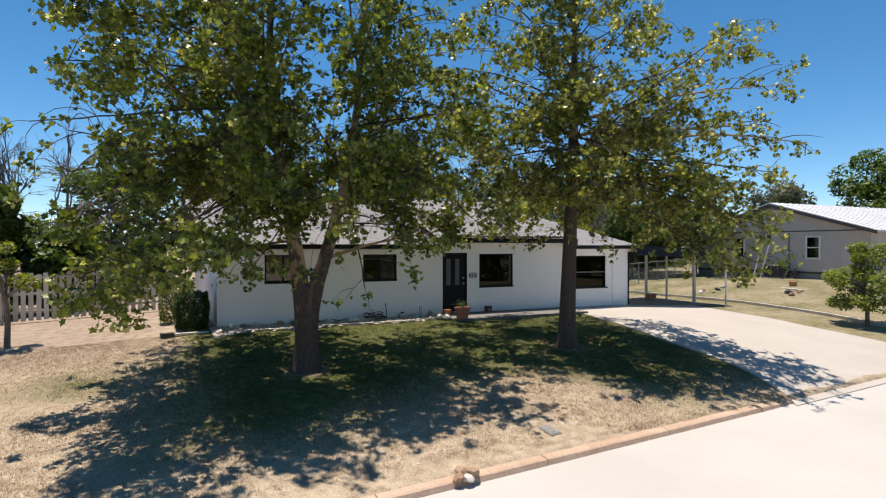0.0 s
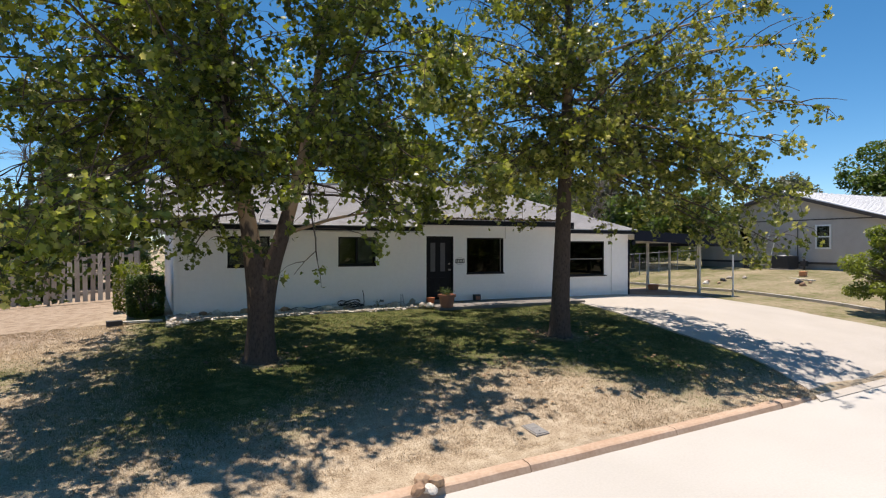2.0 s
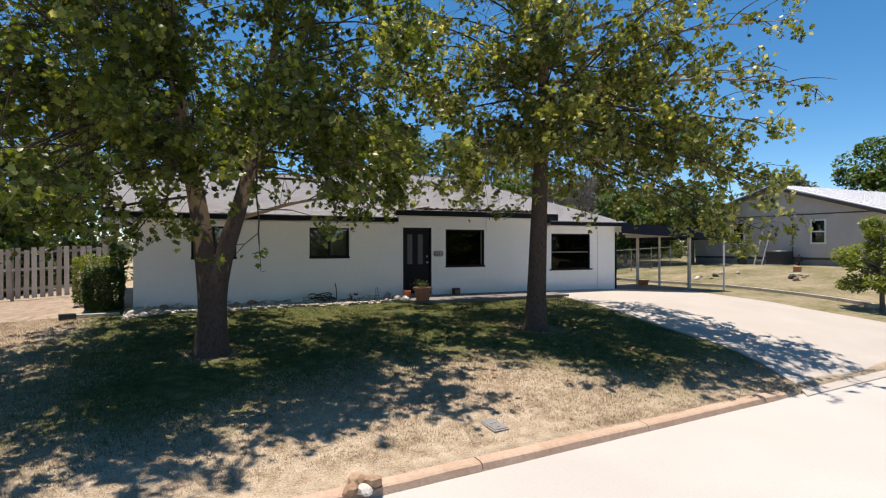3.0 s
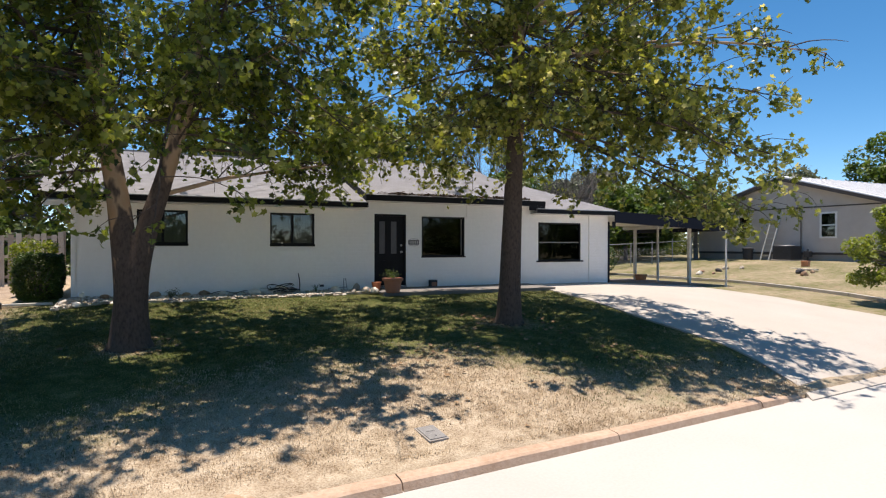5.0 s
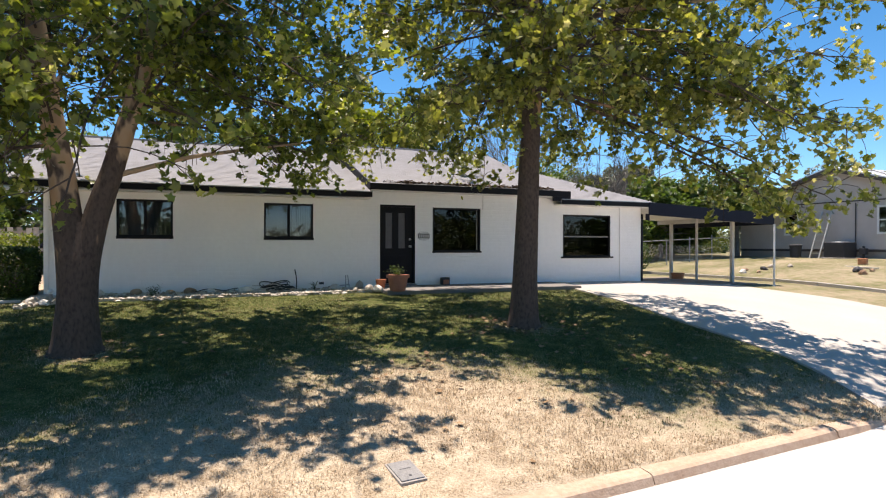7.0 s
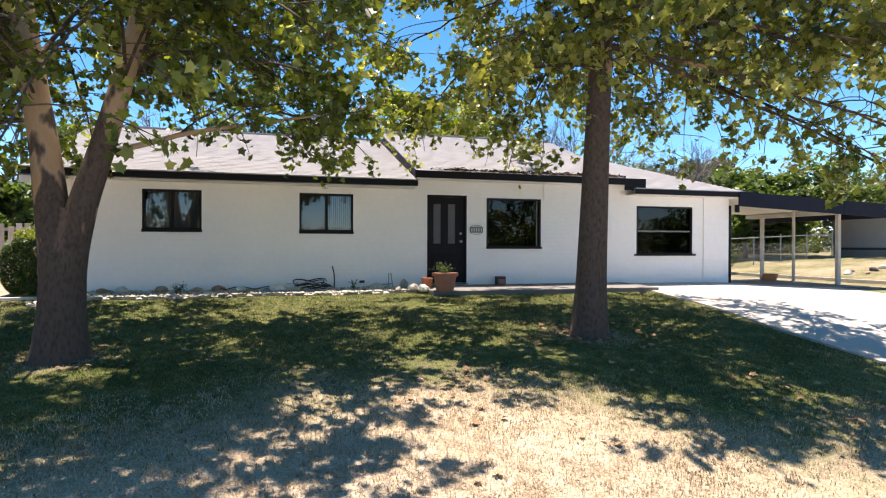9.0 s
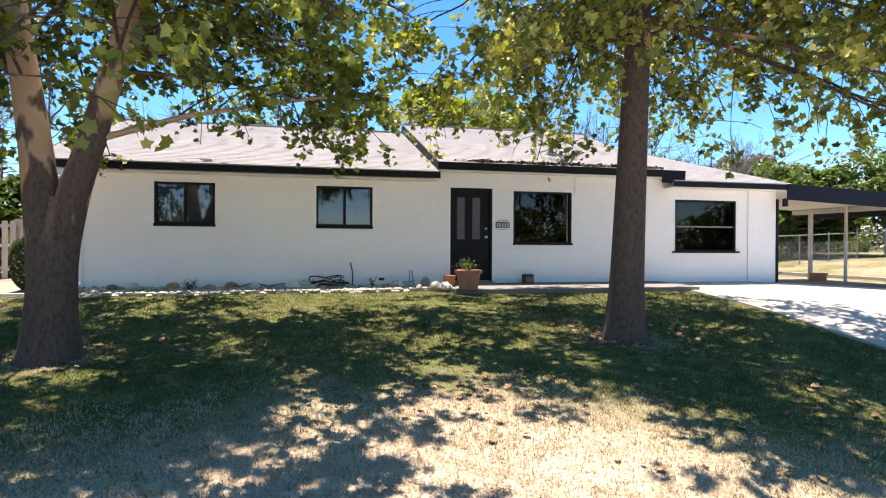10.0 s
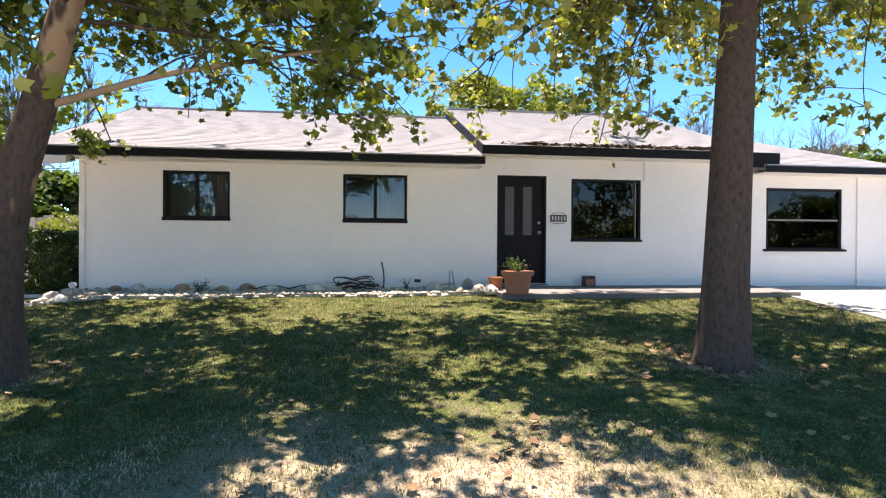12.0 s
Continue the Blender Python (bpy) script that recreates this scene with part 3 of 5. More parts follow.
for x0, x1, e, z in ((-8.04, -0.36, LE, 2.2), (-0.33, 5.3, ME, 2.425), (5.3, 8.67, RE, 2.205)):
    part("soffit", boxed(x0, x1, e, -0.002, z - 0.02, z), WHITE, house)
part("ridge_cap", boxed(-8.05, -0.36, RIDGE_Y - 0.12, RIDGE_Y + 0.12, LR - 0.03, LR + 0.025, 0.01), SHINGLE, house)
part("ridge_cap", boxed(-0.33, 5.3, RIDGE_Y - 0.12, RIDGE_Y + 0.12, MR - 0.03, MR + 0.025, 0.01), SHINGLE, house)
# sloping boxed soffit under the gable rake
bm = add_prism(bmesh.new(), [(-0.5, 2.05), (-0.5, 2.18), (4.5, 3.92), (4.5, 3.8)], "x", -8.04, XL - 0.003)
part("rake_soffit", bm, WHITE, house)


def window(x0, x1, z0, z1, style, glass=GLASS, curtain=None):
    w = new("window")
    w.parent = house
    w["label"] = "black-framed sliding window" if style == "slide" else ("large black-framed fixed window" if style == "fixed" else "black-framed sash window with projecting sill")
    f = 0.045
    bm = bmesh.new()
    add_box(bm, x0, x1, 0.01, 0.11, z1 - f, z1)
    add_box(bm, x0, x1, 0.01, 0.11, z0, z0 + f)
    add_box(bm, x0, x0 + f, 0.01, 0.11, z0 + f, z1 - f)
    add_box(bm, x1 - f, x1, 0.01, 0.11, z0 + f, z1 - f)
    part("frame", bm, BLACK, w)
    panes = [(x0 + f, x1 - f, z0 + f, z1 - f, 0.07)]
    if style == "slide":
        xm = (x0 + x1) / 2
        part("meeting_stile", boxed(xm - 0.03, xm + 0.03, 0.03, 0.095, z0 + f, z1 - f, 0.004), BLACK, w)
        panes = [(x0 + f, xm - 0.03, z0 + f, z1 - f, 0.085), (xm + 0.03, x1 - f, z0 + f, z1 - f, 0.055)]
        part("sill", boxed(x0 - 0.01, x1 + 0.01, -0.03, 0.01, z0 - 0.045, z0 + 0.015, 0.005), BLACK, w)
    elif style == "fixed":
        part("sill", boxed(x0 - 0.01, x1 + 0.02, -0.035, 0.01, z0 - 0.03, z0 + 0.02, 0.005), BLACK, w)
        part("reveal_trim", boxed(x1 - 0.10, x1 - 0.075, 0.05, 0.09, z0 + f, z1 - f), LID, w)
    else:
        zm = (z0 + z1) / 2 - 0.02
        part("meeting_rail", boxed(x0 + f, x1 - f, 0.05, 0.09, zm - 0.018, zm + 0.018), LID, w)
        panes = [(x0 + f, x1 - f, z0 + f, zm - 0.018, 0.075), (x0 + f, x1 - f, zm + 0.018, z1 - f, 0.062)]
        part("sill", boxed(x0 - 0.07, x1 + 0.07, -0.06, 0.01, z0 - 0.035, z0 + 0.012, 0.005), BLACK, w)
    for a, b, c, d, y in panes:
        p = part("pane", boxed(a, b, y, y + 0.006, c, d), glass, w)
        p.visible_shadow = False
    if curtain:
        bm = bmesh.new()
        n = 40
        ca, cb = x0 + 0.03 + (x1 - x0 - 0.06) * curtain[0], x0 + 0.03 + (x1 - x0 - 0.06) * curtain[1]
        lo = [bm.verts.new((ca + (cb - ca) * i / n, 0.24 + 0.018 * math.sin(i * 1.9) + 0.01 * math.sin(i * 0.7), z0 - 0.1)) for i in range(n + 1)]
        hi = [bm.verts.new((v.co.x, v.co.y, z1 + 0.05)) for v in lo]
        for i in range(n):
            bm.faces.new((lo[i], lo[i + 1], hi[i + 1], hi[i]))
        part("curtain", bm, CURTAIN, w, "pale drawn curtain", smooth=True)
    return w


window(*OPEN[0], "slide", GLASS, (0.04, 1.0))
window(*OPEN[1], "slide", GLASS, (0.52, 1.0))
window(*OPEN[3], "fixed", DARKGLASS)
window(*OPEN[4], "sash", DARKGLASS)

# the front door
door = new("door")
door.parent = house
door["label"] = "black front door with two narrow glass lights"
bm = bmesh.new()
add_box(bm, 0.0, 0.05, 0.0, 0.14, 0, 2.07)
add_box(bm, 0.92, 0.97, 0.0, 0.14, 0, 2.07)
add_box(bm, 0.05, 0.92, 0.0, 0.14, 2.02, 2.07)
part("door_frame", bm, BLACK, door)
L1, L2, LZ0, LZ1 = (0.165, 0.345), (0.52, 0.70), 0.93, 1.86
bm = bmesh.new()
for a, b in ((0.052, L1[0]), (L1[1], L2[0]), (L2[1], 0.918)):
    add_box(bm, a, b, 0.05, 0.09, 0.01, 2.018)
for a, b in (L1, L2):
    add_box(bm, a, b, 0.05, 0.09, 0.01, LZ0)
    add_box(bm, a, b, 0.05, 0.09, LZ1, 2.018)
    add_box(bm, a - 0.02, b + 0.02, 0.038, 0.0495, 0.2, 0.74, 0.006)
part("door_leaf", bm, BLACK, door)
for a, b in (L1, L2):
    p = part("pane", boxed(a, b, 0.066, 0.072, LZ0, LZ1), FROSTED, door, "frosted glass light")
    part("pane_backing", boxed(a, b, 0.08, 0.084, LZ0, LZ1), CURTAIN, door)
bm = bmesh.new()
bmesh.ops.create_uvsphere(bm, u_segments=14, v_segments=8, radius=0.032, matrix=Matrix.Translation((0.835, -0.005, 0.98)))
add_cyl(bm, (0.835, 0.05, 0.98), (0.835, 0.0, 0.98), 0.014, 0.014, 10)
add_cyl(bm, (0.835, 0.05, 0.98), (0.835, 0.043, 0.98), 0.035, 0.035, 14)
part("door_knob", bm, STEEL, door, "bright metal knob", smooth=True)
part("deadbolt", add_cyl(bmesh.new(), (0.835, 0.05, 1.17), (0.835, 0.02, 1.17), 0.03, 0.027, 14), STEEL, door, "bright metal deadbolt")
part("threshold", boxed(-0.02, 0.99, -0.06, 0.14, -0.03, -0.002, 0.004), LID, door)

# ---- carport ----
carport = thing("carport", "open carport with dark fascia and slender pale posts", "carport")
CX0, CX1, CY0, CY1 = 8.50, 13.85, -0.30, 4.3


def cz(x):
    return 2.33 - 0.23 * (x - CX0) / (CX1 - CX0)


def sloped(x0, x1, y0, y1, a, b):
    return add_prism(bmesh.new(), [(x0, cz(x0) + a), (x1, cz(x1) + a), (x1, cz(x1) + b), (x0, cz(x0) + b)], "y", y0, y1)


part("roof_deck", sloped(CX0, CX1, CY0 - 0.08, CY1, -0.10, -0.02), WHITE, carport, "white underside of the carport roof")
part("roof_sheet", sloped(8.70, CX1, CY0 - 0.08, CY1, -0.018, 0.0), SHINGLE, carport)
part("fascia", sloped(CX0 - 0.03, CX1 + 0.03, CY0 - 0.12, CY0 - 0.08, -0.37, 0.02), NAVY, carport)
part("fascia", sloped(CX1 + 0.002, CX1 + 0.04, CY0, CY1, -0.36, 0.02), NAVY, carport)
part("beam", boxed(13.08, 13.30, CY0, CY1, cz(13.4) - 0.24, cz(13.4) - 0.102), POST, carport)
part("corner_trim", boxed(8.475, 8.56, -0.33, -0.24, 1.80, 2.0), NAVY, carport)
part("downpipe", boxed(8.48, 8.54, -0.06, 0.0, -0.3, 2.0, 0.01), NAVY, carport, "dark downpipe at the wall corner")
for px, py, pr in ((13.20, 0.72, 0.055), (12.95, 2.1, 0.035), (13.05, 3.5, 0.05), (11.9, 4.1, 0.03)):
    part("post", boxed(px - pr, px + pr, py - pr, py + pr, yard(px, py) + 0.0, cz(px) - (0.24 if px > 13 else 0.1), 0.006), POST, carport)
pole = thing("slender_post", "thin white post at the carport corner", "post")
part("shaft", add_cyl(bmesh.new(), (13.62, -0.62, yard(13.6, -0.6)), (13.62, -0.62, 1.75), 0.035, 0.035, 10), WHITE, pole)
part("shaft_foot", add_cyl(bmesh.new(), (13.62, -0.62, yard(13.6, -0.6)), (13.62, -0.62, yard(13.6, -0.6) + 0.04), 0.07, 0.05, 12), WHITE, pole)


# ---- leaves and wood ----
def leaf_cloud(name, centres, sizes, mat, parent, rng, up=0.55, lobes=True):
    """One mesh of many lobed leaves: a leaf at each centre, turned at random but mostly face up, its tip hanging."""
    n = len(centres)
    if lobes:
        shape = np.array([(0, -0.42, 0), (0.18, -0.36, 0.03), (0.36, -0.40, 0.07), (0.30, -0.14, 0.03), (0.54, 0.10, 0.10), (0.24, 0.17, 0.02), (0.0, 0.58, -0.03), (-0.24, 0.17, 0.02), (-0.54, 0.10, 0.10), (-0.30, -0.14, 0.03), (-0.36, -0.40, 0.07), (-0.18, -0.36, 0.03)])
        tri = np.array([(0, 1, 3), (1, 2, 3), (3, 4, 5), (0, 3, 9), (3, 5, 7), (3, 7, 9), (5, 6, 7), (7, 8, 9), (9, 10, 11), (0, 9, 11)])
    else:
        shape = np.array([(0, -0.5, 0), (0.28, 0.0, 0.06), (0, 0.5, 0), (-0.28, 0.0, 0.06)])
        tri = np.array([(0, 1, 2), (0, 2, 3)])
    nrm = rng.normal(size=(n, 3))
    nrm /= np.linalg.norm(nrm, axis=1)[:, None]
    nrm[:, 2] = np.abs(nrm[:, 2])
    nrm = nrm * (1 - up) + np.array([0, 0, 1.0]) * up
    nrm /= np.linalg.norm(nrm, axis=1)[:, None]
    tip = rng.normal(size=(n, 3)) - np.array([0, 0, 0.5])
    tip -= nrm * (tip * nrm).sum(1)[:, None]
    tip /= np.linalg.norm(tip, axis=1)[:, None]
    side = np.cross(tip, nrm)
    v = centres[:, None, :] + sizes[:, None, None] * (shape[None, :, 0, None] * side[:, None, :] + shape[None, :, 1, None] * tip[:, None, :] + shape[None, :, 2, None] * nrm[:, None, :])
    k = len(shape)
    t = (np.arange(n) * k)[:, None, None] + tri[None]
    return raw_mesh(name, v.reshape(-1, 3), t.reshape(-1, 3), mat, parent)


def tube(paths, seg=8):
    """One mesh of tapered tubes along paths of (points, radii), and how smooth the bark is at each corner."""
    V, F, S, base = [], [], [], 0
    for pts, rad, sm in paths:
        pts = np.asarray(pts, float)
        d = np.gradient(pts, axis=0)
        d /= np.linalg.norm(d, axis=1)[:, None] + 1e-9
        ref = np.array([1.0, 0.13, 0.0]) if abs(d[0][2]) > 0.7 else np.array([0, 0, 1.0])
        sd = np.cross(d, ref)
        sd /= np.linalg.norm(sd, axis=1)[:, None] + 1e-9
        ot = np.cross(d, sd)
        g = seg if max(rad) > 0.03 else 4
        ang = np.arange(g) * 2 * math.pi / g
        ring = pts[:, None] + np.asarray(rad)[:, None, None] * (np.cos(ang)[None, :, None] * sd[:, None] + np.sin(ang)[None, :, None] * ot[:, None])
        V.append(ring.reshape(-1, 3))
        S.append(np.repeat(sm, g))
        m = len(pts)
        i, j = np.meshgrid(np.arange(m - 1), np.arange(g), indexing="ij")
        a, b = base + i * g + j, base + i * g + (j + 1) % g
        F.append(np.stack([a, b, b + g, a + g], -1).reshape(-1, 4))
        base += m * g
    return np.concatenate(V), np.concatenate(F), np.concatenate(S)


def grow(start, az, el, length, droop, rng, step=0.22, wobble=0.16):
    """A path that sets out at an azimuth and an elevation (degrees) and bends down on its way."""
    pts, p, a, e = [np.array(start, float)], np.array(start, float), radians(az), radians(el)
    n = max(3, int(length / step))
    for i in range(n):
        e -= radians(droop) / n * (0.5 + i / n)
        a += rng.normal() * wobble * 0.5
        ee = e + rng.normal() * wobble * 0.4
        p = p + length / n * np.array([math.sin(a) * math.cos(ee), math.cos(a) * math.cos(ee), math.sin(ee)])
        pts.append(p)
    return np.array(pts)


def crown_tree(name, label, base, stems, radius, low_at, top, count, seed, extra=(), leaf_mat=LEAF, leaf_size=(0.075, 0.145), per_twig=15, reach=None):
    """stems: paths of (points, radii, smoothness). radius: heights and how far the crown reaches there.
    low_at(azimuth): how low the boughs hang on that side. extra: boughs as (stem, height, azimuth, end height, reach)."""
    rng = np.random.RandomState(seed)
    tree = thing(name, label, "tree", base)
    small, centres, mains = [], [], []

    def twigs(path, frac0, dens, ln, own):
        m = len(path)
        for i in range(max(1, int(frac0 * m)), m):
            for _ in range(rng.poisson(dens) + (1 if i == m - 1 else 0)):
                d = path[i] - path[i - 1]
                # sprays stand apart: few twigs between them
                q = path[i] * 2.9 + np.array([seed, 2.0 * seed, 0.0])
                if (m < 12 or i < m - 2) and math.sin(q[0] + 1.3 * math.sin(0.6 * q[1])) + math.sin(0.9 * q[1] + 1.2 * math.sin(0.7 * q[2])) + math.sin(1.1 * q[2] + 1.4 * math.sin(0.5 * q[0])) < rng.normal() * 0.25 - 0.22:
                    continue
                az = math.degrees(math.atan2(d[0], d[1])) + rng.uniform(-100, 100)
                tw = grow(path[i], az, rng.uniform(-40, 40), ln * rng.uniform(0.5, 1.3), rng.uniform(20, 80), rng, 0.15)
                if tw[-1][2] < (own if own is not None else low_at(math.degrees(math.atan2(tw[-1][0], tw[-1][1]))) - 0.45):
                    continue
                small.append((tw, np.linspace(0.006, 0.003, len(tw)), np.full(len(tw), 0.1)))
                k = rng.poisson(per_twig)
                # leaves sit in two or three tufts on a twig
                tufts = np.append(rng.randint(1, len(tw), 2), len(tw) - 1)
                c = tw[tufts[rng.randint(0, 3, k)]] + rng.normal(size=(k, 3)) * np.array([0.066, 0.066, 0.075])
                c[:, 2] -= 0.06
                if own is None:
                    centres.append(c)
                else:
                    hung.append(c[c[:, 2] > own])

    hung = []
    jobs = []
    for i in range(count):
        u = (i + 0.5) / count
        az = (i * 137.508 + rng.uniform(-14, 14) + 180) % 360 - 180
        z0 = low_at(az)
        ze = z0 + (top - z0) * u ** 1.15
        r = float(np.interp(ze, radius[0], radius[1])) * rng.uniform(0.8, 1.05) * (reach(az) if reach else 1)
        jobs.append((None, None, az, ze, r))
        if i % 2 == 0 and ze > 4.0:
            jobs.append((None, None, az + 70, ze + 0.4, r * rng.uniform(0.25, 0.6)))
    for s, hs, az, ze, r in list(extra) + jobs:
        own = s is not None
        if s is None:
            hs = max(rng.uniform(3.0, 6.2), ze - r * rng.uniform(0.3, 0.95))
            s = 0 if len(stems) == 1 else (1 if math.sin(radians(az)) < 0 else 2)
        pts, rad = np.asarray(stems[s][0]), np.asarray(stems[s][1])
        i = int(np.clip(np.searchsorted(pts[:, 2], hs), 1, len(pts) - 2))
        st, r_st = pts[i], rad[i]
        end = np.array([r * math.sin(radians(az)), r * math.cos(radians(az)), ze])
        ln = np.linalg.norm(end - st)
        up = 0.07 * ln if own else (0.15 * ln if ze < hs + 2 else 0.09 * ln)
        mid = (st + end) / 2 + np.array([rng.normal() * 0.2, rng.normal() * 0.2, up])
        n = max(8, int(ln / 0.2))
        t = np.linspace(0, 1, n)[:, None]
        main = (1 - t) ** 2 * st + 2 * t * (1 - t) * mid + t ** 2 * end
        jit = np.cumsum(rng.normal(size=(n, 3)) * 0.018, axis=0)
        main = main + jit * np.linspace(0, 1, n)[:, None]
        r0 = min(0.4 * r_st, (0.011 if own and ze > hs else 0.0048) * ln + 0.008)
        mains.append((main, np.linspace(r0, 0.010, n), np.linspace(0.6 if own and ze > hs else 0.36, 0.6 if own and ze > hs else 0.3, n)))
        for j in range(int(n * (0.30 if own else 0.16)), n, 2):
            left = ln * (1 - j / n)
            d = main[j] - main[j - 1]
            a2 = math.degrees(math.atan2(d[0], d[1]))
            sub = grow(main[j], a2 + rng.choice([-1, 1]) * rng.uniform(20, 85), rng.uniform(-35, 60), min(0.30 * left + rng.uniform(0.45, 1.1), 0.55 * ln), rng.uniform(20, 100), rng)
            lim = ze - 0.4 if own else low_at(math.degrees(math.atan2(sub[-1][0], sub[-1][1]))) - 0.4
            sub = sub[:max(3, int((sub[:, 2] > lim).sum()))]
            small.append((sub, np.linspace(max(0.007, r0 * 0.3), 0.005, len(sub)), np.full(len(sub), 0.3)))
            twigs(sub, 0.25, 0.95, 0.5, ze - 0.45 if own else None)
        twigs(main, 0.5 if own else 0.2, 0.8, 0.45, ze - 0.45 if own else None)
    for k, st in enumerate(stems):
        v, f, sm = tube([st], 20)
        raw_mesh("trunk" if k == 0 else "main_stem", v, f, BARK, tree, True, ("smooth", sm))
    for mpath in mains:
        v, f, sm = tube([mpath], 8)
        raw_mesh("limb", v, f, BARK, tree, True, ("smooth", sm))
    v, f, sm = tube(small, 6)
    raw_mesh("twig_mass", v, f, BARK, tree, True, ("smooth", sm))["kind"] = "stuff"
    c = np.concatenate(centres)
    keep = c[:, 2] > np.array([low_at(a) - 0.5 for a in np.degrees(np.arctan2(c[:, 0], c[:, 1]))])
    c = np.concatenate([c[keep]] + hung)
    leaf_cloud("crown", c, rng.uniform(*leaf_size, len(c)), leaf_mat, tree, rng, 0.12)["kind"] = "stuff"
    return tree, len(c)


def trunk_path(points, radii, smooth, n=26):
    """A rounded path through a few points, with its radii and bark."""
    points, k = np.array(points, float), len(points)
    t = np.linspace(0, k - 1, n)
    out = np.stack([np.interp(t, np.arange(k), points[:, a]) for a in range(3)], 1)
    for _ in range(2):
        out[1:-1] = 0.25 * out[:-2] + 0.5 * out[1:-1] + 0.25 * out[2:]
    return out, np.interp(t, np.arange(k), radii), np.interp(t, np.arange(k), smooth)


# forked plane tree
LT = (-6.0, -5.1, yard(-6.0, -5.1))
left_stems = [
    trunk_path([(0, 0, -0.15), (0.0, 0, 0.10), (0.01, 0, 0.6), (0.03, 0.0, 1.2), (0.07, 0.0, 1.85)], [0.45, 0.32, 0.265, 0.25, 0.12], [0, 0.1, 0.30, 0.34, 0.34], 22),
    trunk_path([(-0.03, 0, 0.5), (-0.04, 0.01, 1.25), (-0.11, 0.03, 1.9), (-0.18, 0.06, 2.5), (-0.36, 0.12, 3.6), (-0.6, 0.2, 5.2), (-0.75, 0.25, 7.5), (-0.8, 0.3, 11.4)], [0.20, 0.21, 0.19, 0.17, 0.145, 0.115, 0.07, 0.015], [0.3, 0.34, 0.42, 0.50, 0.66, 0.64, 0.55, 0.5], 38),
    trunk_path([(0.06, 0, 0.5), (0.09, 0, 1.25), (0.25, 0.0, 1.95), (0.46, -0.02, 2.6), (0.80, -0.05, 3.85), (1.12, -0.06, 5.4), (1.35, 0.0, 7.4), (1.4, 0, 10.4)], [0.20, 0.20, 0.170, 0.148, 0.12, 0.095, 0.055, 0.012], [0.3, 0.32, 0.36, 0.44, 0.64, 0.64, 0.55, 0.5], 38),
]


def left_low(az):
    """The side away from the house's middle hangs lowest."""
    return float(np.interp(az, [-180, -155, -140, -50, -30, 35, 45, 95, 110, 140, 180], [3.5, 2.7, 1.6, 1.8, 3.0, 3.0, 2.5, 2.5, 2.9, 3.4, 3.5]))


def left_reach(az):
    """The crown leans away from its neighbour and from the roof."""
    return float(np.interp(az % 360, [0, 50, 90, 135, 180, 225, 270, 315, 360], [0.94, 0.90, 0.74, 0.80, 0.58, 1.0, 0.90, 0.94, 0.94]))


crown_tree("plane_tree", "large plane tree with forked mottled trunk and dense dark crown", LT, left_stems,
           ([1.5, 3.0, 5.0, 7.5, 9.5, 11.5, 13.0], [4.3, 4.7, 4.9, 5.0, 4.6, 3.4, 1.4]), left_low, 12.9, 84, 5,
           [(2, 4.4, 174, 2.1, 3.0), (1, 3.6, -100, 2.2, 1.3), (2, 2.5, 92, 3.2, 3.5), (2, 3.2, 70, 3.0, 4.2), (1, 2.8, -85, 1.9, 4.0), (2, 3.6, 105, 3.4, 3.6), (1, 3.6, -105, 2.2, 4.3), (1, 4.2, -128, 2.0, 5.0), (1, 4.4, -138, 2.6, 5.0), (1, 4.6, -72, 3.2, 4.4), (1, 5.0, -120, 4.0, 5.0), (1, 6.2, -126, 5.6, 5.4), (1, 6.6, -120, 6.6, 5.4), (1, 5.8, -112, 4.8, 5.4), (1, 7.4, -136, 7.4, 5.4), (1, 6.8, -108, 7.0, 4.7), (1, 7.0, -124, 8.6, 5.1), (1, 7.8, -140, 9.8, 4.6), (2, 5.6, 140, 5.4, 4.6), (2, 6.4, 128, 7.0, 4.5)], reach=left_reach)

# straight plane tree
RT = (1.08, -5.5, yard(1.08, -5.5))
right_stems = [trunk_path([(0, 0, -0.15), (0, 0, 0.10), (0.02, 0, 0.8), (0.06, 0, 1.8), (0.12, 0, 3.2), (0.2, 0, 5.0), (0.3, 0.05, 7.0), (0.35, 0.1, 9.0), (0.35, 0.1, 12.0)],
                          [0.40, 0.275, 0.225, 0.205, 0.18, 0.15, 0.11, 0.06, 0.012], [0, 0.1, 0.2, 0.22, 0.3, 0.42, 0.5, 0.5, 0.5], 44)]


def right_low(az):
    """It hangs lowest over the driveway."""
    return float(np.interp(az, [-180, -100, -80, -30, -15, 40, 75, 95, 130, 145, 180], [3.3, 3.2, 3.1, 3.1, 3.0, 3.3, 3.4, 2.9, 2.2, 3.0, 3.3]))


def right_reach(az):
    """The crown leans out over the driveway."""
    return float(np.interp(az % 360, [0, 50, 90, 135, 180, 225, 270, 315, 360], [1.06, 1.04, 0.84, 0.95, 0.62, 0.36, 0.54, 0.88, 1.06]))


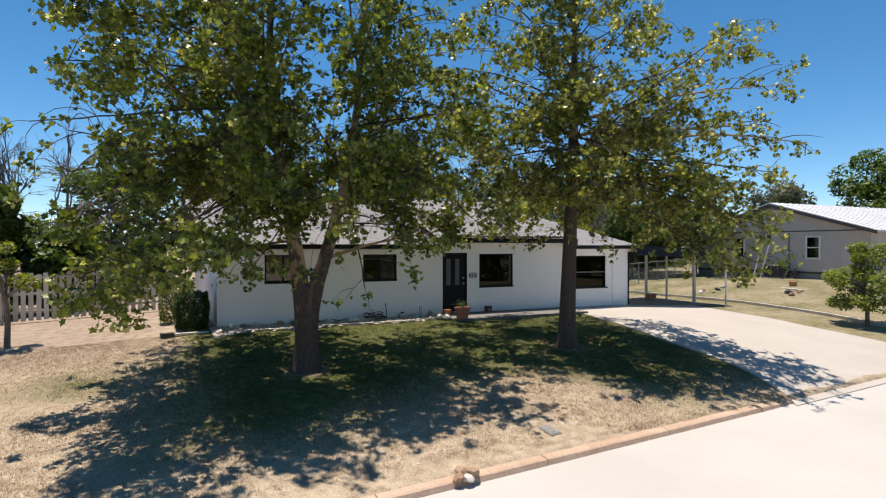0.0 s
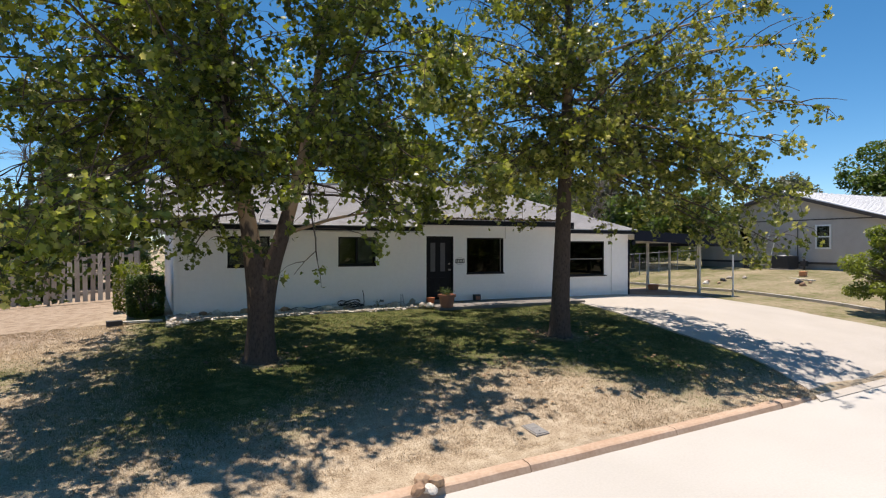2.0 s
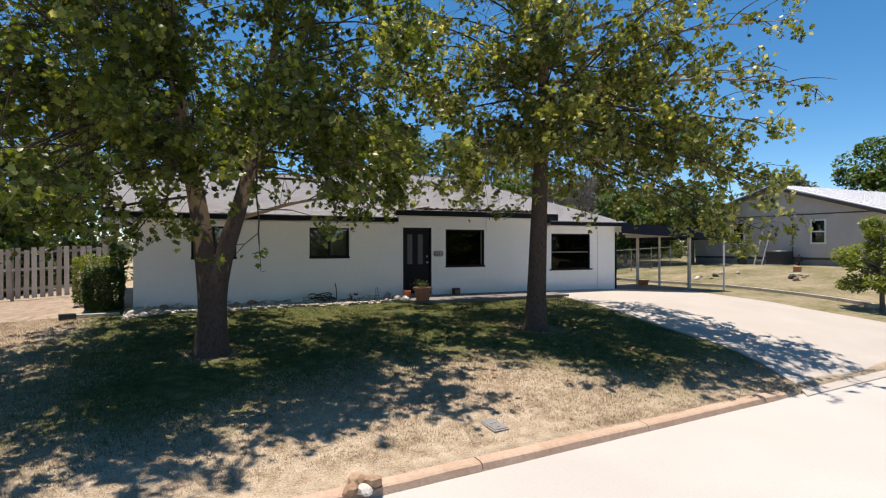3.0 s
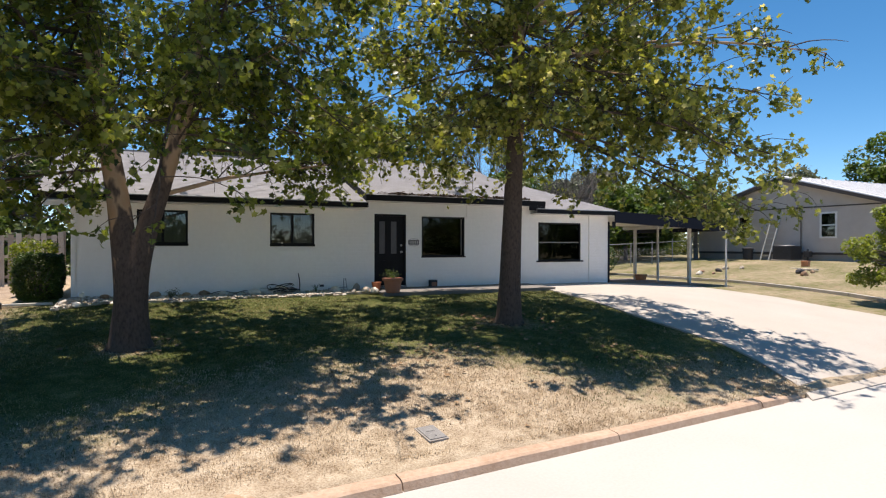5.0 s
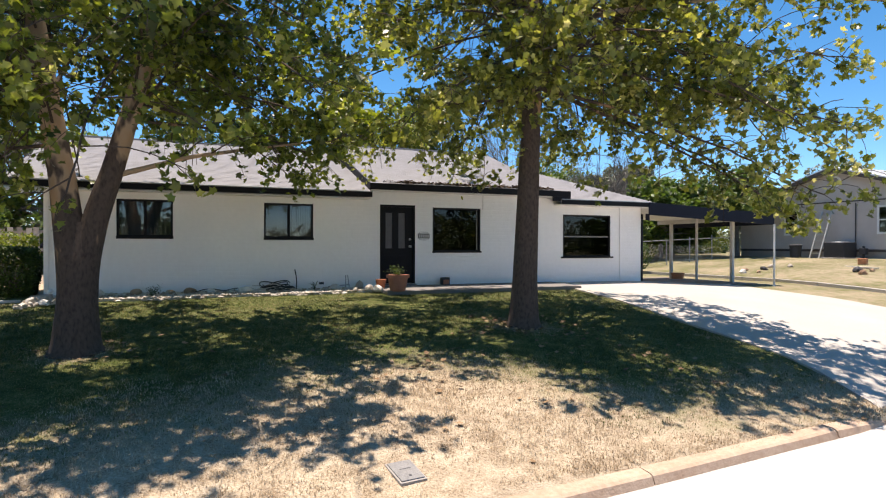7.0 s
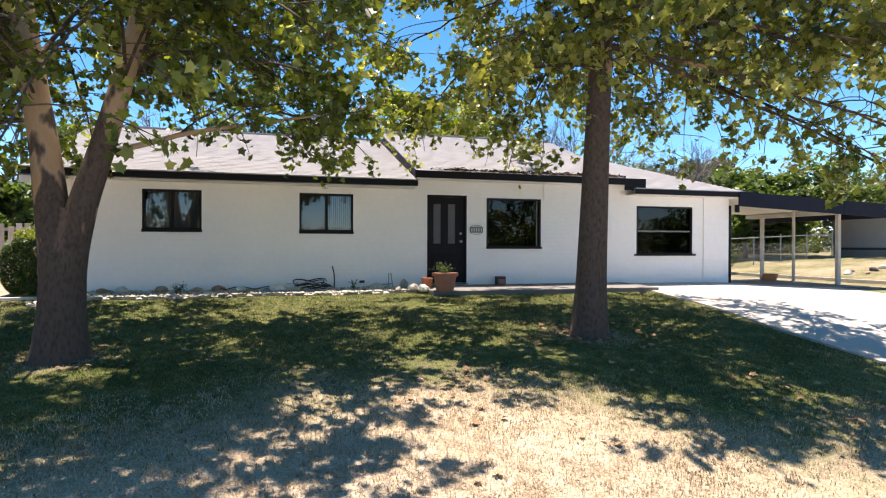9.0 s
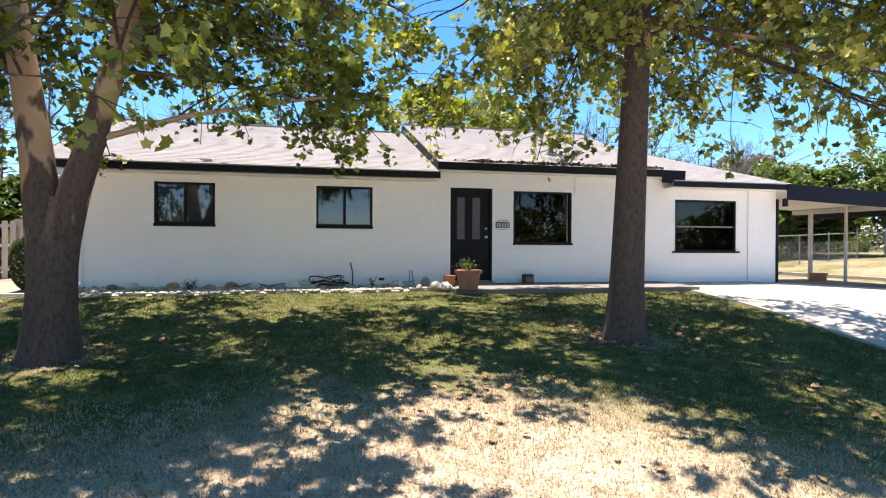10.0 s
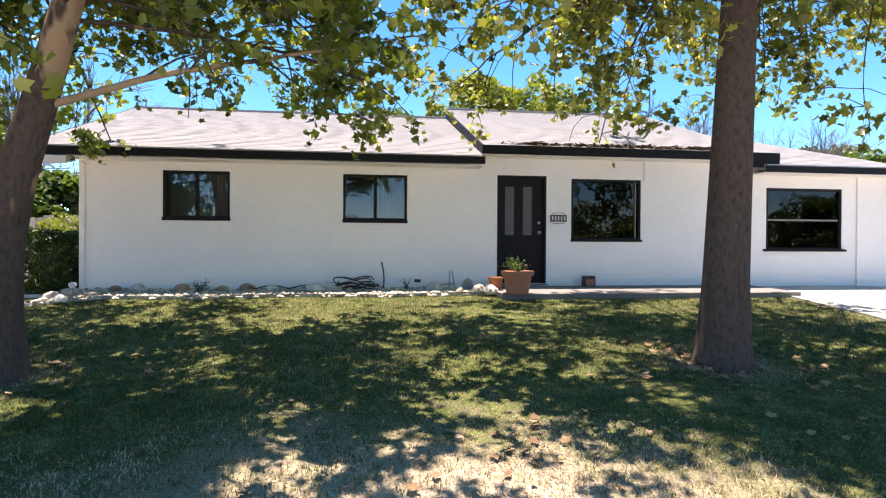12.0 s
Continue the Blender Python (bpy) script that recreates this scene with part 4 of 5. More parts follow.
crown_tree("plane_tree", "tall plane tree with straight brown trunk and olive-green crown", RT, right_stems,
           ([1.8, 3.3, 5.0, 7.2, 9.4, 11.0, 12.8], [4.6, 5.3, 5.2, 5.1, 4.0, 3.0, 0.9]), right_low, 12.4, 56, 8,
           [(0, 4.3, 103, 2.6, 4.8), (0, 4.1, 122, 2.3, 5.2), (0, 4.2, 108, 2.1, 5.2), (0, 4.8, 114, 3.2, 5.5), (0, 5.0, 100, 4.0, 5.0), (0, 3.5, -120, 5.6, 0.9), (0, 4.8, 85, 4.2, 4.4), (0, 5.2, 84, 4.8, 4.5), (0, 4.9, 116, 4.8, 5.8), (0, 5.2, 120, 5.6, 6.1), (0, 4.4, 138, 3.4, 4.8), (0, 5.4, 110, 6.2, 5.6), (0, 5.0, 62, 5.0, 5.0), (0, 5.6, 72, 6.4, 4.8), (0, 4.8, 48, 4.4, 5.0), (0, 5.8, 122, 7.0, 5.6), (0, 6.4, 116, 8.2, 5.0)], reach=right_reach, leaf_mat=LEAF_OLIVE)


def far_tree(name, label, base, height, radius, seed, mat=LEAF_FAR, leaf=(0.22, 0.4), count=9000, clumps=34, low=0.25, group=""):
    """A tree at some distance: trunk, limbs that reach into uneven clumps, and small leaves over the clumps."""
    rng = np.random.RandomState(seed)
    tree = thing(name, label, "tree", base, group=group)
    wood = [trunk_path([(0, 0, -0.2), (rng.normal() * 0.1, 0, height * 0.35), (rng.normal() * 0.3, rng.normal() * 0.3, height * 0.8)], [height * 0.028, height * 0.02, 0.03], [0, 0, 0], 12)]
    cs = []
    for i in range(clumps):
        u = rng.uniform(low, 1.0)
        a = rng.uniform(0, 2 * math.pi)
        r = radius * math.sqrt(rng.uniform(0.05, 1)) * math.sqrt(max(0.05, 1 - (max(0, u - 0.45) / 0.58) ** 2)) * rng.uniform(0.75, 1.1)
        c = np.array([r * math.cos(a), r * math.sin(a), u * height * 0.93])
        cr = radius * rng.uniform(0.2, 0.36)
        k = int(count / clumps * rng.uniform(0.6, 1.4))
        d = rng.normal(size=(k, 3))
        d /= np.linalg.norm(d, axis=1)[:, None]
        cs.append(c + d * (cr * rng.uniform(0.35, 1.0, k) ** 0.5)[:, None] * np.array([1, 1, 0.75]))
        s = np.array([0, 0, height * min(0.7, 0.2 + 0.4 * u)])
        mid = (s + c) / 2 + rng.normal(size=3) * 0.2 * radius * 0.3
        wood.append((np.array([s, mid, c]), np.array([height * 0.010, height * 0.006, 0.01]), np.zeros(3)))
    v, f, s = tube(wood, 8)
    raw_mesh("trunk", v, f, GREYBARK, tree, True)
    c = np.concatenate(cs)
    leaf_cloud("crown", c, rng.uniform(*leaf, len(c)), mat, tree, rng, 0.3, False)
    return tree


def bare_tree(name, label, base, height, seed, group=""):
    """A leafless tree of forking twigs."""
    rng = np.random.RandomState(seed)
    tree = thing(name, label, "tree", base, group=group)
    wood = []
    def fork(p, az, el, ln, r, depth):
        path = grow(p, az, el, ln, rng.uniform(-12, 12), rng, ln / 5, 0.2)
        wood.append((path, np.linspace(r, r * 0.6, len(path)), np.zeros(len(path))))
        if depth == 0:
            return
        for k in range(rng.randint(2, 5)):
            i = rng.randint(len(path) // 2, len(path))
            fork(path[i], az + rng.uniform(-80, 80), max(5, el + rng.uniform(-38, 20)), ln * rng.uniform(0.55, 0.8), r * 0.55, depth - 1)
    for k in range(3):
        fork((0, 0, -0.1), k * 120 + rng.uniform(-40, 40), 72, height * 0.36, height * 0.016, 5)
    v, f, s = tube(wood, 6)
    raw_mesh("branchwork", v, f, GREYBARK, tree, True)["kind"] = "stuff"
    return tree


# ---- beyond the yard ----
for x, y, h, r, seed, mat in ((-4.5, 22, 10.6, 3.6, 21, LEAF_FAR), (-1.0, 27, 9.6, 3.2, 22, LEAF_FAR), (3.6, 20, 10.2, 3.2, 23, LEAF_YEL), (7.5, 24, 11.4, 3.8, 24, LEAF_YEL), (11.5, 27, 10.6, 3.8, 25, LEAF_FAR),
                              (19.5, 25, 7.0, 3.6, 26, LEAF_FAR), (24, 29, 8, 4.2, 27, LEAF_FAR), (16, 22, 4.6, 2.8, 28, LEAF_GREY), (20.8, 12.5, 4.9, 3.0, 29, LEAF_FAR), (17.0, 14, 4.3, 2.2, 30, LEAF_YEL), (24.5, 15.5, 5.6, 2.8, 38, LEAF_FAR)):
    far_tree("tree", "leafy green tree behind the house" if mat is LEAF_FAR else ("yellow-green leafy tree behind the house" if mat is LEAF_YEL else "grey-green scrubby tree behind the yard"), (x, y, -0.1), h, r, seed, mat, group="trees behind the house")
for x, y, h, r, seed in ((-19, 13, 7.5, 4.2, 31), (-10.5, 16, 6.8, 3.4, 32), (-22, 17, 9, 5, 33), (-12.2, 10.5, 3.4, 2.2, 35), (-15.2, 9.0, 5.0, 2.5, 36), (-19.5, 7.5, 5.2, 2.7, 37), (-27, 8, 8.5, 4.8, 34)):
    far_tree("tree", "dark leafy tree behind the wooden fence", (x, y, -0.5), h, r, seed, LEAF_FAR, low=0.04, group="trees behind the fence")
far_tree("shade_tree", "broad dark shade tree standing beyond the carport", (24.01, 9.95, 0.0), 5.6, 3.0, 91, LEAF_FAR, (0.2, 0.34), 6000, 26, 0.5)
for x, y, h, seed in ((-13.6, 12.5, 9, 41), (-15.6, 13.5, 8.5, 48), (-9.5, 26, 12, 42), (14.5, 28, 12, 43), (19.5, 31, 13, 44), (23.5, 34, 13.5, 45), (28, 40, 14, 46), (26, 25, 9.5, 49), (29.5, 27, 10.5, 50), (23.5, 23, 8.5, 51), (-19, 20, 11, 47)):
    bare_tree("bare_tree", "leafless grey tree in the distance", (x, y, -0.1), h, seed, "bare trees")
for x, y, h, r, seed, mat in ((62, 15, 12, 6.0, 51, LEAF_FAR), (63, 19, 12.6, 6, 52, LEAF_FAR), (47, 34, 9, 5.5, 53, LEAF_GREY), (40, 38, 9.5, 5, 54, LEAF_GREY), (58, 27, 9.5, 5.5, 55, LEAF_GREY), (66, 12, 11, 6, 56, LEAF_FAR), (33, 36, 8, 4.5, 57, LEAF_GREY)):
    far_tree("tree", "bright green tree beyond the neighbouring house" if mat is LEAF_FAR else "hazy grey-green tree beyond the neighbouring house", (x, y, 0.2), h, r, seed, mat, (0.35, 0.6), group="trees beyond the neighbour")
for x, y, h, r, seed in ((-16, -31, 5.5, 4.2, 61), (-5, -34, 4.2, 4, 62), (11, -33, 6.0, 4.4, 63), (22, -36, 5, 4.5, 64), (-30, -36, 6, 4.6, 65), (36, -35, 6, 4.6, 66)):
    far_tree("tree", "leafy tree across the street", (x, y, -1.2), h, r, seed, LEAF_FAR, (0.3, 0.5), 6500, 34, 0.04, group="trees across the street")

rng = np.random.RandomState(77)
pts, sz = [], []
for k in range(420):
    a = rng.uniform(0, 2 * math.pi)
    d = rng.uniform(62, 100)
    hh = rng.uniform(3.0, 6.5)
    c = np.array([3 + d * math.cos(a), -4 + d * math.sin(a), 0])
    e = rng.normal(size=(95, 3))
    e /= np.linalg.norm(e, axis=1)[:, None]
    pts.append(c + e * np.array([3.4, 3.4, hh * 0.5]) * rng.uniform(0.5, 1, (95, 1)) + np.array([0, 0, hh * 0.47 - 0.4]))
pts = np.concatenate(pts)
tagged(leaf_cloud("distant_woods", pts, rng.uniform(0.6, 1.2, len(pts)), LEAF_GREY, None, rng, 0.2, False), "hazy belt of distant scrub and trees", "trees", kind="stuff")

# ---- the neighbouring house ----
nb = thing("neighbour_house", "taupe-sided house with gabled white metal roof", "house")
NX, NY0, NY1, NP, NE, NG = 25.0, -0.45, 10.6, 5.08, 3.2, 0.36
part("wall_gable", add_prism(bmesh.new(), [(NY0, 0.85), (NY1, 0.85), (NY1, NE), (NP, 4.72), (NY0, NE)], "x", NX, NX + 0.2), TAUPE, nb)
part("wall_side", boxed(NX + 0.2, NX + 14, NY0, NY0 + 0.2, 0.85, NE), TAUPE, nb)
part("wall_side", boxed(NX + 0.2, NX + 14, NY1 - 0.2, NY1, 0.85, NE), TAUPE, nb)
part("foundation", boxed(NX + 0.02, NX + 14, NY0 + 0.02, NY1 - 0.02, 0.0, 0.78), FOUNDATION, nb)
part("base_trim", boxed(NX - 0.02, NX + 0.1, NY0, NY1, 0.74, 0.86), TAUPE_DARK, nb)
part("belt_trim", boxed(NX - 0.025, NX - 0.001, NY0, NY1, 3.17, 3.23), TAUPE_DARK, nb)
for sgn, ye in ((-1, NY0 - 0.5), (1, NY1 + 0.5)):
    ze = NE - 0.12
    part("roof", add_prism(bmesh.new(), [(ye, ze), (NP, 4.86), (NP, 4.98), (ye, ze + 0.1)], "x", NX - 0.35, NX + 14.4), METALROOF, nb, "white metal roof slope")
    part("barge_board", add_prism(bmesh.new(), [(ye, ze - 0.12), (NP, 4.72), (NP, 4.9), (ye, ze + 0.06)], "x", NX - 0.40, NX - 0.352), TAUPE_DARK, nb)
    for k in range(1, 22):
        xx = NX - 0.35 + k * 0.65
        part("roof_seam", add_prism(bmesh.new(), [(ye, ze + 0.1), (NP, 4.98), (NP, 5.01), (ye, ze + 0.13)], "x", xx, xx + 0.04), METALROOF, nb)


def nb_window(y0, y1, z0, z1):
    w = new("window")
    w.parent = nb
    w["label"] = "white-framed sash window"
    f = 0.09
    bm = bmesh.new()
    add_box(bm, NX - 0.05, NX - 0.002, y0, y1, z1 - f, z1)
    add_box(bm, NX - 0.05, NX - 0.002, y0, y1, z0, z0 + f)
    add_box(bm, NX - 0.05, NX - 0.002, y0, y0 + f, z0 + f, z1 - f)
    add_box(bm, NX - 0.05, NX - 0.002, y1 - f, y1, z0 + f, z1 - f)
    zm = (z0 + z1) / 2
    add_box(bm, NX - 0.04, NX - 0.002, y0 + f, y1 - f, zm - 0.03, zm + 0.03)
    part("frame", bm, WHITE, w)
    part("pane", boxed(NX - 0.02, NX - 0.012, y0 + f, y1 - f, z0 + f, zm - 0.03), GLASS, w)
    part("pane", boxed(NX - 0.02, NX - 0.012, y0 + f, y1 - f, zm + 0.03, z1 - f), GLASS, w)
    bm = bmesh.new()
    for k in range(18):
        z = z0 + f + (z1 - z0 - 2 * f) * (k + 0.5) / 18
        add_box(bm, NX - 0.010, NX - 0.003, y0 + f, y1 - f, z - 0.03, z + 0.028)
    part("blind", bm, WHITE, w, "pale slatted blind")


nb_window(2.17, 3.03, 1.58, 2.92)
nb_window(6.95, 7.8, 1.58, 2.92)
bm = add_cyl(bmesh.new(), (NX - 0.05, NP - 0.05, 4.22), (NX - 0.001, NP - 0.05, 4.22), 0.27, 0.27, 24)
part("gable_vent", bm, WHITE, nb, "round white gable vent")
part("vent_louvre", add_cyl(bmesh.new(), (NX - 0.056, NP - 0.05, 4.22), (NX - 0.051, NP - 0.05, 4.22), 0.19, 0.19, 24), FOUNDATION, nb)
pipe = part("service_pipe", add_cyl(bmesh.new(), (NX - 0.06, 4.0, 0.45), (NX - 0.06, 4.0, 3.1), 0.025, 0.025, 8), TAUPE_DARK, nb)

# ---- things on the neighbour's lot ----
ac = thing("air_conditioner", "dark grey outdoor air conditioning unit beside the taupe house", "air conditioner", (24.2, 4.25, ground_z(24.2, 4.25)))
part("cabinet", boxed(-0.45, 0.45, -0.5, 0.5, 0.05, 0.78, 0.03), DARKBOX, ac)
part("pad", boxed(-0.55, 0.55, -0.6, 0.6, -0.05, 0.05, 0.01), FOUNDATION, ac)
part("fan_grille", add_cyl(bmesh.new(), (0, 0, 0.78), (0, 0, 0.81), 0.36, 0.34, 20), STEEL, ac)
for k in range(6):
    part("louvre", boxed(-0.465, -0.452, -0.45, 0.45, 0.14 + k * 0.1, 0.18 + k * 0.1), DARKBOX, ac)
bin_ = thing("rubbish_bin", "dark blue wheeled bin beside the taupe house", "bin", (24.0, 6.4, ground_z(24.0, 6.4)))
part("body", add_lathe(bmesh.new(), [(0.24, 0.0), (0.28, 0.55), (0.30, 0.6)], 16), DARKBOX, bin_)
part("lid", add_lathe(bmesh.new(), [(0.31, 0.6), (0.31, 0.64), (0.15, 0.69)], 16), DARKBOX, bin_)
ladder = thing("ladder", "aluminium ladder leaning against the taupe house", "ladder", (23.9, 5.35, ground_z(23.9, 5.35)))
for yy in (-0.24, 0.24):
    bm = bmesh.new()
    add_prism(bm, [(0.0, 0.0), (0.06, 0.0), (1.0, 2.35), (0.94, 2.35)], "y", yy - 0.03, yy + 0.03)
    part("rail", bm, ALU, ladder)
for k in range(7):
    u = (k + 0.7) / 7.6
    part("rung", boxed(0.0 + 0.94 * u, 0.06 + 0.94 * u, -0.22, 0.22, 2.35 * u, 2.35 * u + 0.05), ALU, ladder)
meter = thing("utility_box", "small grey utility box on a stub beside the taupe house", "utility box", (24.6, 3.4, ground_z(24.6, 3.4)))
part("stub", add_cyl(bmesh.new(), (0, 0, 0), (0, 0, 0.6), 0.05, 0.05, 8), DARKBOX, meter)
part("case", boxed(-0.12, 0.12, -0.15, 0.15, 0.2, 0.5, 0.02), DARKBOX, meter)

edge = thing("retaining_edge", "low concrete edging along the neighbour's lot", "kerb", kind="structure")
for k in range(11):
    y0 = -8.6 + k * 1.55
    za, zb = yard(RET_X - 0.1, y0), yard(RET_X - 0.1, y0 + 1.53)
    bm = add_prism(bmesh.new(), [(y0, za - 0.2), (y0 + 1.53, zb - 0.2), (y0 + 1.53, zb + 0.115), (y0, za + 0.115)], "x", RET_X - 0.18, RET_X + 0.02)
    part("edging_block", bm, CONCRETE, edge)


def rock(name, label, at, size, mat, seed, group=""):
    """An uneven stone, flattened below and settled in the ground."""
    rng = random.Random(seed)
    bm = bmesh.new()
    bmesh.ops.create_icosphere(bm, subdivisions=2, radius=1.0)
    o = Vector((rng.uniform(0, 50), rng.uniform(0, 50), seed))
    for v in bm.verts:
        d = 1 + 0.45 * noise.noise(v.co * 0.9 + o) + 0.18 * noise.noise(v.co * 2.6 + o)
        v.co = Vector((v.co.x * size[0] * d, v.co.y * size[1] * d, max(-0.35, v.co.z) * size[2] * d))
    ob = new(name, mesh_of(bm, name, mat, False))
    ob.matrix_world = pose(at[0], at[1], at[2] + 0.28 * size[2], 0, 0, rng.uniform(0, 360))
    return tagged(ob, label, "rock", group)


for x, y, s, m in ((17.8, -0.9, 0.2, ROCK_TAN), (18.3, -0.4, 0.26, DARKBOX), (18.6, -0.7, 0.15, ROCK_TAN), (19.8, -3.2, 0.2, ROCK), (20.3, -3.5, 0.14, DARKBOX), (16.6, 3.2, 0.2, ROCK), (17.2, 3.6, 0.16, ROCK_TAN), (17.6, 3.0, 0.24, DARKBOX), (18.4, 3.3, 0.22, ROCK), (18.9, 2.8, 0.16, ROCK), (16.9, 2.7, 0.13, ROCK_TAN)):
    rock("garden_rock", "rough stone lying in dry grass on the neighbouring lot", (x, y, ground_z(x, y)), (s * 0.8, s * 0.6, s * 0.6), m, int(x * 10), "stones on the neighbouring lot")
crate = thing("orange_crate", "faded orange plastic crate on the dry grass", "crate", (20.6, 0.9, ground_z(20.6, 0.9)), 20)
bm = bmesh.new()
add_prism(bm, [(-0.15, 0), (0.15, 0), (0.19, 0.22), (-0.19, 0.22)], "y", -0.14, 0.14)
part("tub", bm, ORANGE, crate)
part("rim", boxed(-0.2, 0.2, -0.15, 0.15, 0.22, 0.25, 0.01), ORANGE, crate)
hose2 = thing("plank", "grey plank lying on the dry grass", "plank", (19.4, 0.2, ground_z(19.4, 0.2)), 65)
part("board", boxed(-0.9, 0.9, -0.08, 0.08, 0.0, 0.05, 0.005), FENCEWOOD, hose2)

# small lime-green tree by the driveway
far_tree("small_tree", "small lime-green tree on the grass strip by the driveway", (14.75, -5.8, yard(14.75, -5.8)), 3.15, 1.25, 71, LEAF_PINE, (0.09, 0.16), 7500, 44, 0.25)
far_tree("sapling", "thin young tree standing in the dry side yard", (-12.5, 0.2, ground_z(-12.5, 0.2)), 2.9, 0.8, 72, LEAF_YEL, (0.09, 0.15), 1400, 12, 0.45)

# ---- fence and hedge ----
fence = thing("fence", "weathered wooden picket fence with staggered boards", "fence")
rngf = random.Random(9)
pick = None
FY = 6.3
x = -8.35
while x > -24.5:
    gz0 = ground_z(x, FY)
    w = 0.145
    h = 1.62 + rngf.uniform(-0.03, 0.03)
    for dy, ox in ((-0.05, 0.0),):
        if pick is None:
            pick = mesh_of(boxed(-w / 2, w / 2, 0, 0.018, 0, 1.0), "board", FENCEWOOD)
        ob = new("board", pick)
        ob.parent = fence
        ob.matrix_world = pose(x - ox, FY + dy, gz0 + 0.06, rngf.uniform(-0.6, 0.6), rngf.uniform(-1.2, 1.2), 0) @ Matrix.Diagonal((1, 1, h + rngf.uniform(-0.04, 0.03), 1))
    x -= 0.225
for k, z in enumerate((0.32, 0.95, 1.5)):
    for j in range(6):
        xa = -8.3 - j * 2.7
        za, zb = ground_z(xa, FY), ground_z(xa - 2.7, FY)
        bm = add_prism(bmesh.new(), [(xa, za + z), (xa - 2.69, zb + z), (xa - 2.69, zb + z + 0.085), (xa, za + z + 0.085)], "y", FY - 0.028, FY + 0.026)
        part("rail", bm, FENCEWOOD, fence)
for j in range(7):
    xa = -8.3 - j * 2.7
    part("post", boxed(xa - 0.045, xa + 0.045, FY + 0.05, FY + 0.14, ground_z(xa, FY) - 0.2, ground_z(xa, FY) + 1.72), FENCEWOOD, fence)


def shrub(name, label, x0, x1, y0, y1, z0, z1, count, seed, mat, leaf, rough=0.06):
    """A clipped block of twigs and small leaves, thickest at its skin."""
    rng = np.random.RandomState(seed)
    ob = thing(name, label, "hedge" if name == "hedge" else "shrub", ((x0 + x1) / 2, (y0 + y1) / 2, z0))
    sx, sy, sz = (x1 - x0) / 2, (y1 - y0) / 2, z1 - z0
    p = rng.uniform(-1, 1, (count, 3))
    ax = rng.randint(0, 3, count)
    r = np.arange(count)
    sgn = np.sign(rng.uniform(-1, 1, count))
    p[r, ax] = sgn * (1 - np.abs(rng.normal(0, rough * 2, count)))
    rad = np.linalg.norm(p, axis=1)
    p *= np.minimum(1.0, 1.32 / rad)[:, None]
    p[:, 2] = (p[:, 2] + 1) / 2
    lump = np.array([0.06 * noise.noise((a * 2.2, b * 2.2, c * 2.2 + seed)) for a, b, c in p])
    p = p * np.array([sx, sy, sz]) * (1 + lump * 2)[:, None]
    leaf_cloud("foliage", p, rng.uniform(*leaf, count), mat, ob, rng, 0.2, False)["kind"] = "stuff"
    wood = []
    for k in range(14):
        e = np.array([rng.uniform(-0.75, 0.75) * sx, rng.uniform(-0.75, 0.75) * sy, sz * rng.uniform(0.6, 0.95)])
        wood.append((np.array([(e[0] * 0.15, e[1] * 0.15, -0.05), e * 0.55, e]), np.array([0.025, 0.016, 0.006]), np.zeros(3)))
    v, f, s = tube(wood, 6)
    raw_mesh("stems", v, f, GREYBARK, ob, True)["kind"] = "stuff"
    return ob


shrub("hedge", "dark green clipped hedge at the corner of the house", -8.5, -7.62, -0.15, 1.0, ground_z(-8.2, 0.4), 0.93, 9000, 4, LEAF_HEDGE, (0.05, 0.09))
shrub("shrub", "bright yellow-green shrub behind the clipped hedge", -8.9, -7.9, 1.5, 2.4, -0.1, 1.25, 3000, 6, LEAF_YEL, (0.06, 0.1), 0.2)
block = thing("dark_block", "dark timber block lying beside the hedge", "block", (-8.75, -0.75, ground_z(-8.75, -0.75)), 12)
part("timber", boxed(-0.17, 0.17, -0.1, 0.1, 0, 0.13, 0.012), DARKBOX, block)
plank = thing("edging_plank", "pale board lying along the hedge", "plank", (-8.1, -0.62, ground_z(-8.1, -0.62)), 4)
part("board", boxed(-0.5, 0.42, -0.06, 0.06, 0.0, 0.05, 0.006), POST, plank)

# ---- the rock bed along the wall ----
rows = []
for x in np.linspace(-7.6, -0.30, 90):
    y0 = -0.86 - 0.08 * math.sin(x * 2.1) - max(0, -6.6 - x) * 0.55
    rows.append([(x, y, yard(x, y) + 0.035 + 0.03 * noise.noise((x * 4, y * 5, 1))) for y in np.linspace(y0, -0.003, 7)])
strip_mesh("gravel_bed", rows, 0.14, GRAVEL, "strip of pale gravel along the house wall", "gravel")
cart = random.Random(17)
for k in range(38):
    x = -7.55 + 7.25 * (k + cart.uniform(-0.5, 0.5)) / 38
    y = -0.85 - 0.08 * math.sin(x * 2.1) - max(0, -6.6 - x) * 0.55 + cart.uniform(-0.06, 0.06)
    s = cart.uniform(0.02, 0.075)
    rock("border_rock", "pale limestone rock edging the bed", (x, y, yard(x, y)), (s * 1.7, s * 1.1, s * 0.6), ROCK, k + 100, "rocks edging the bed")
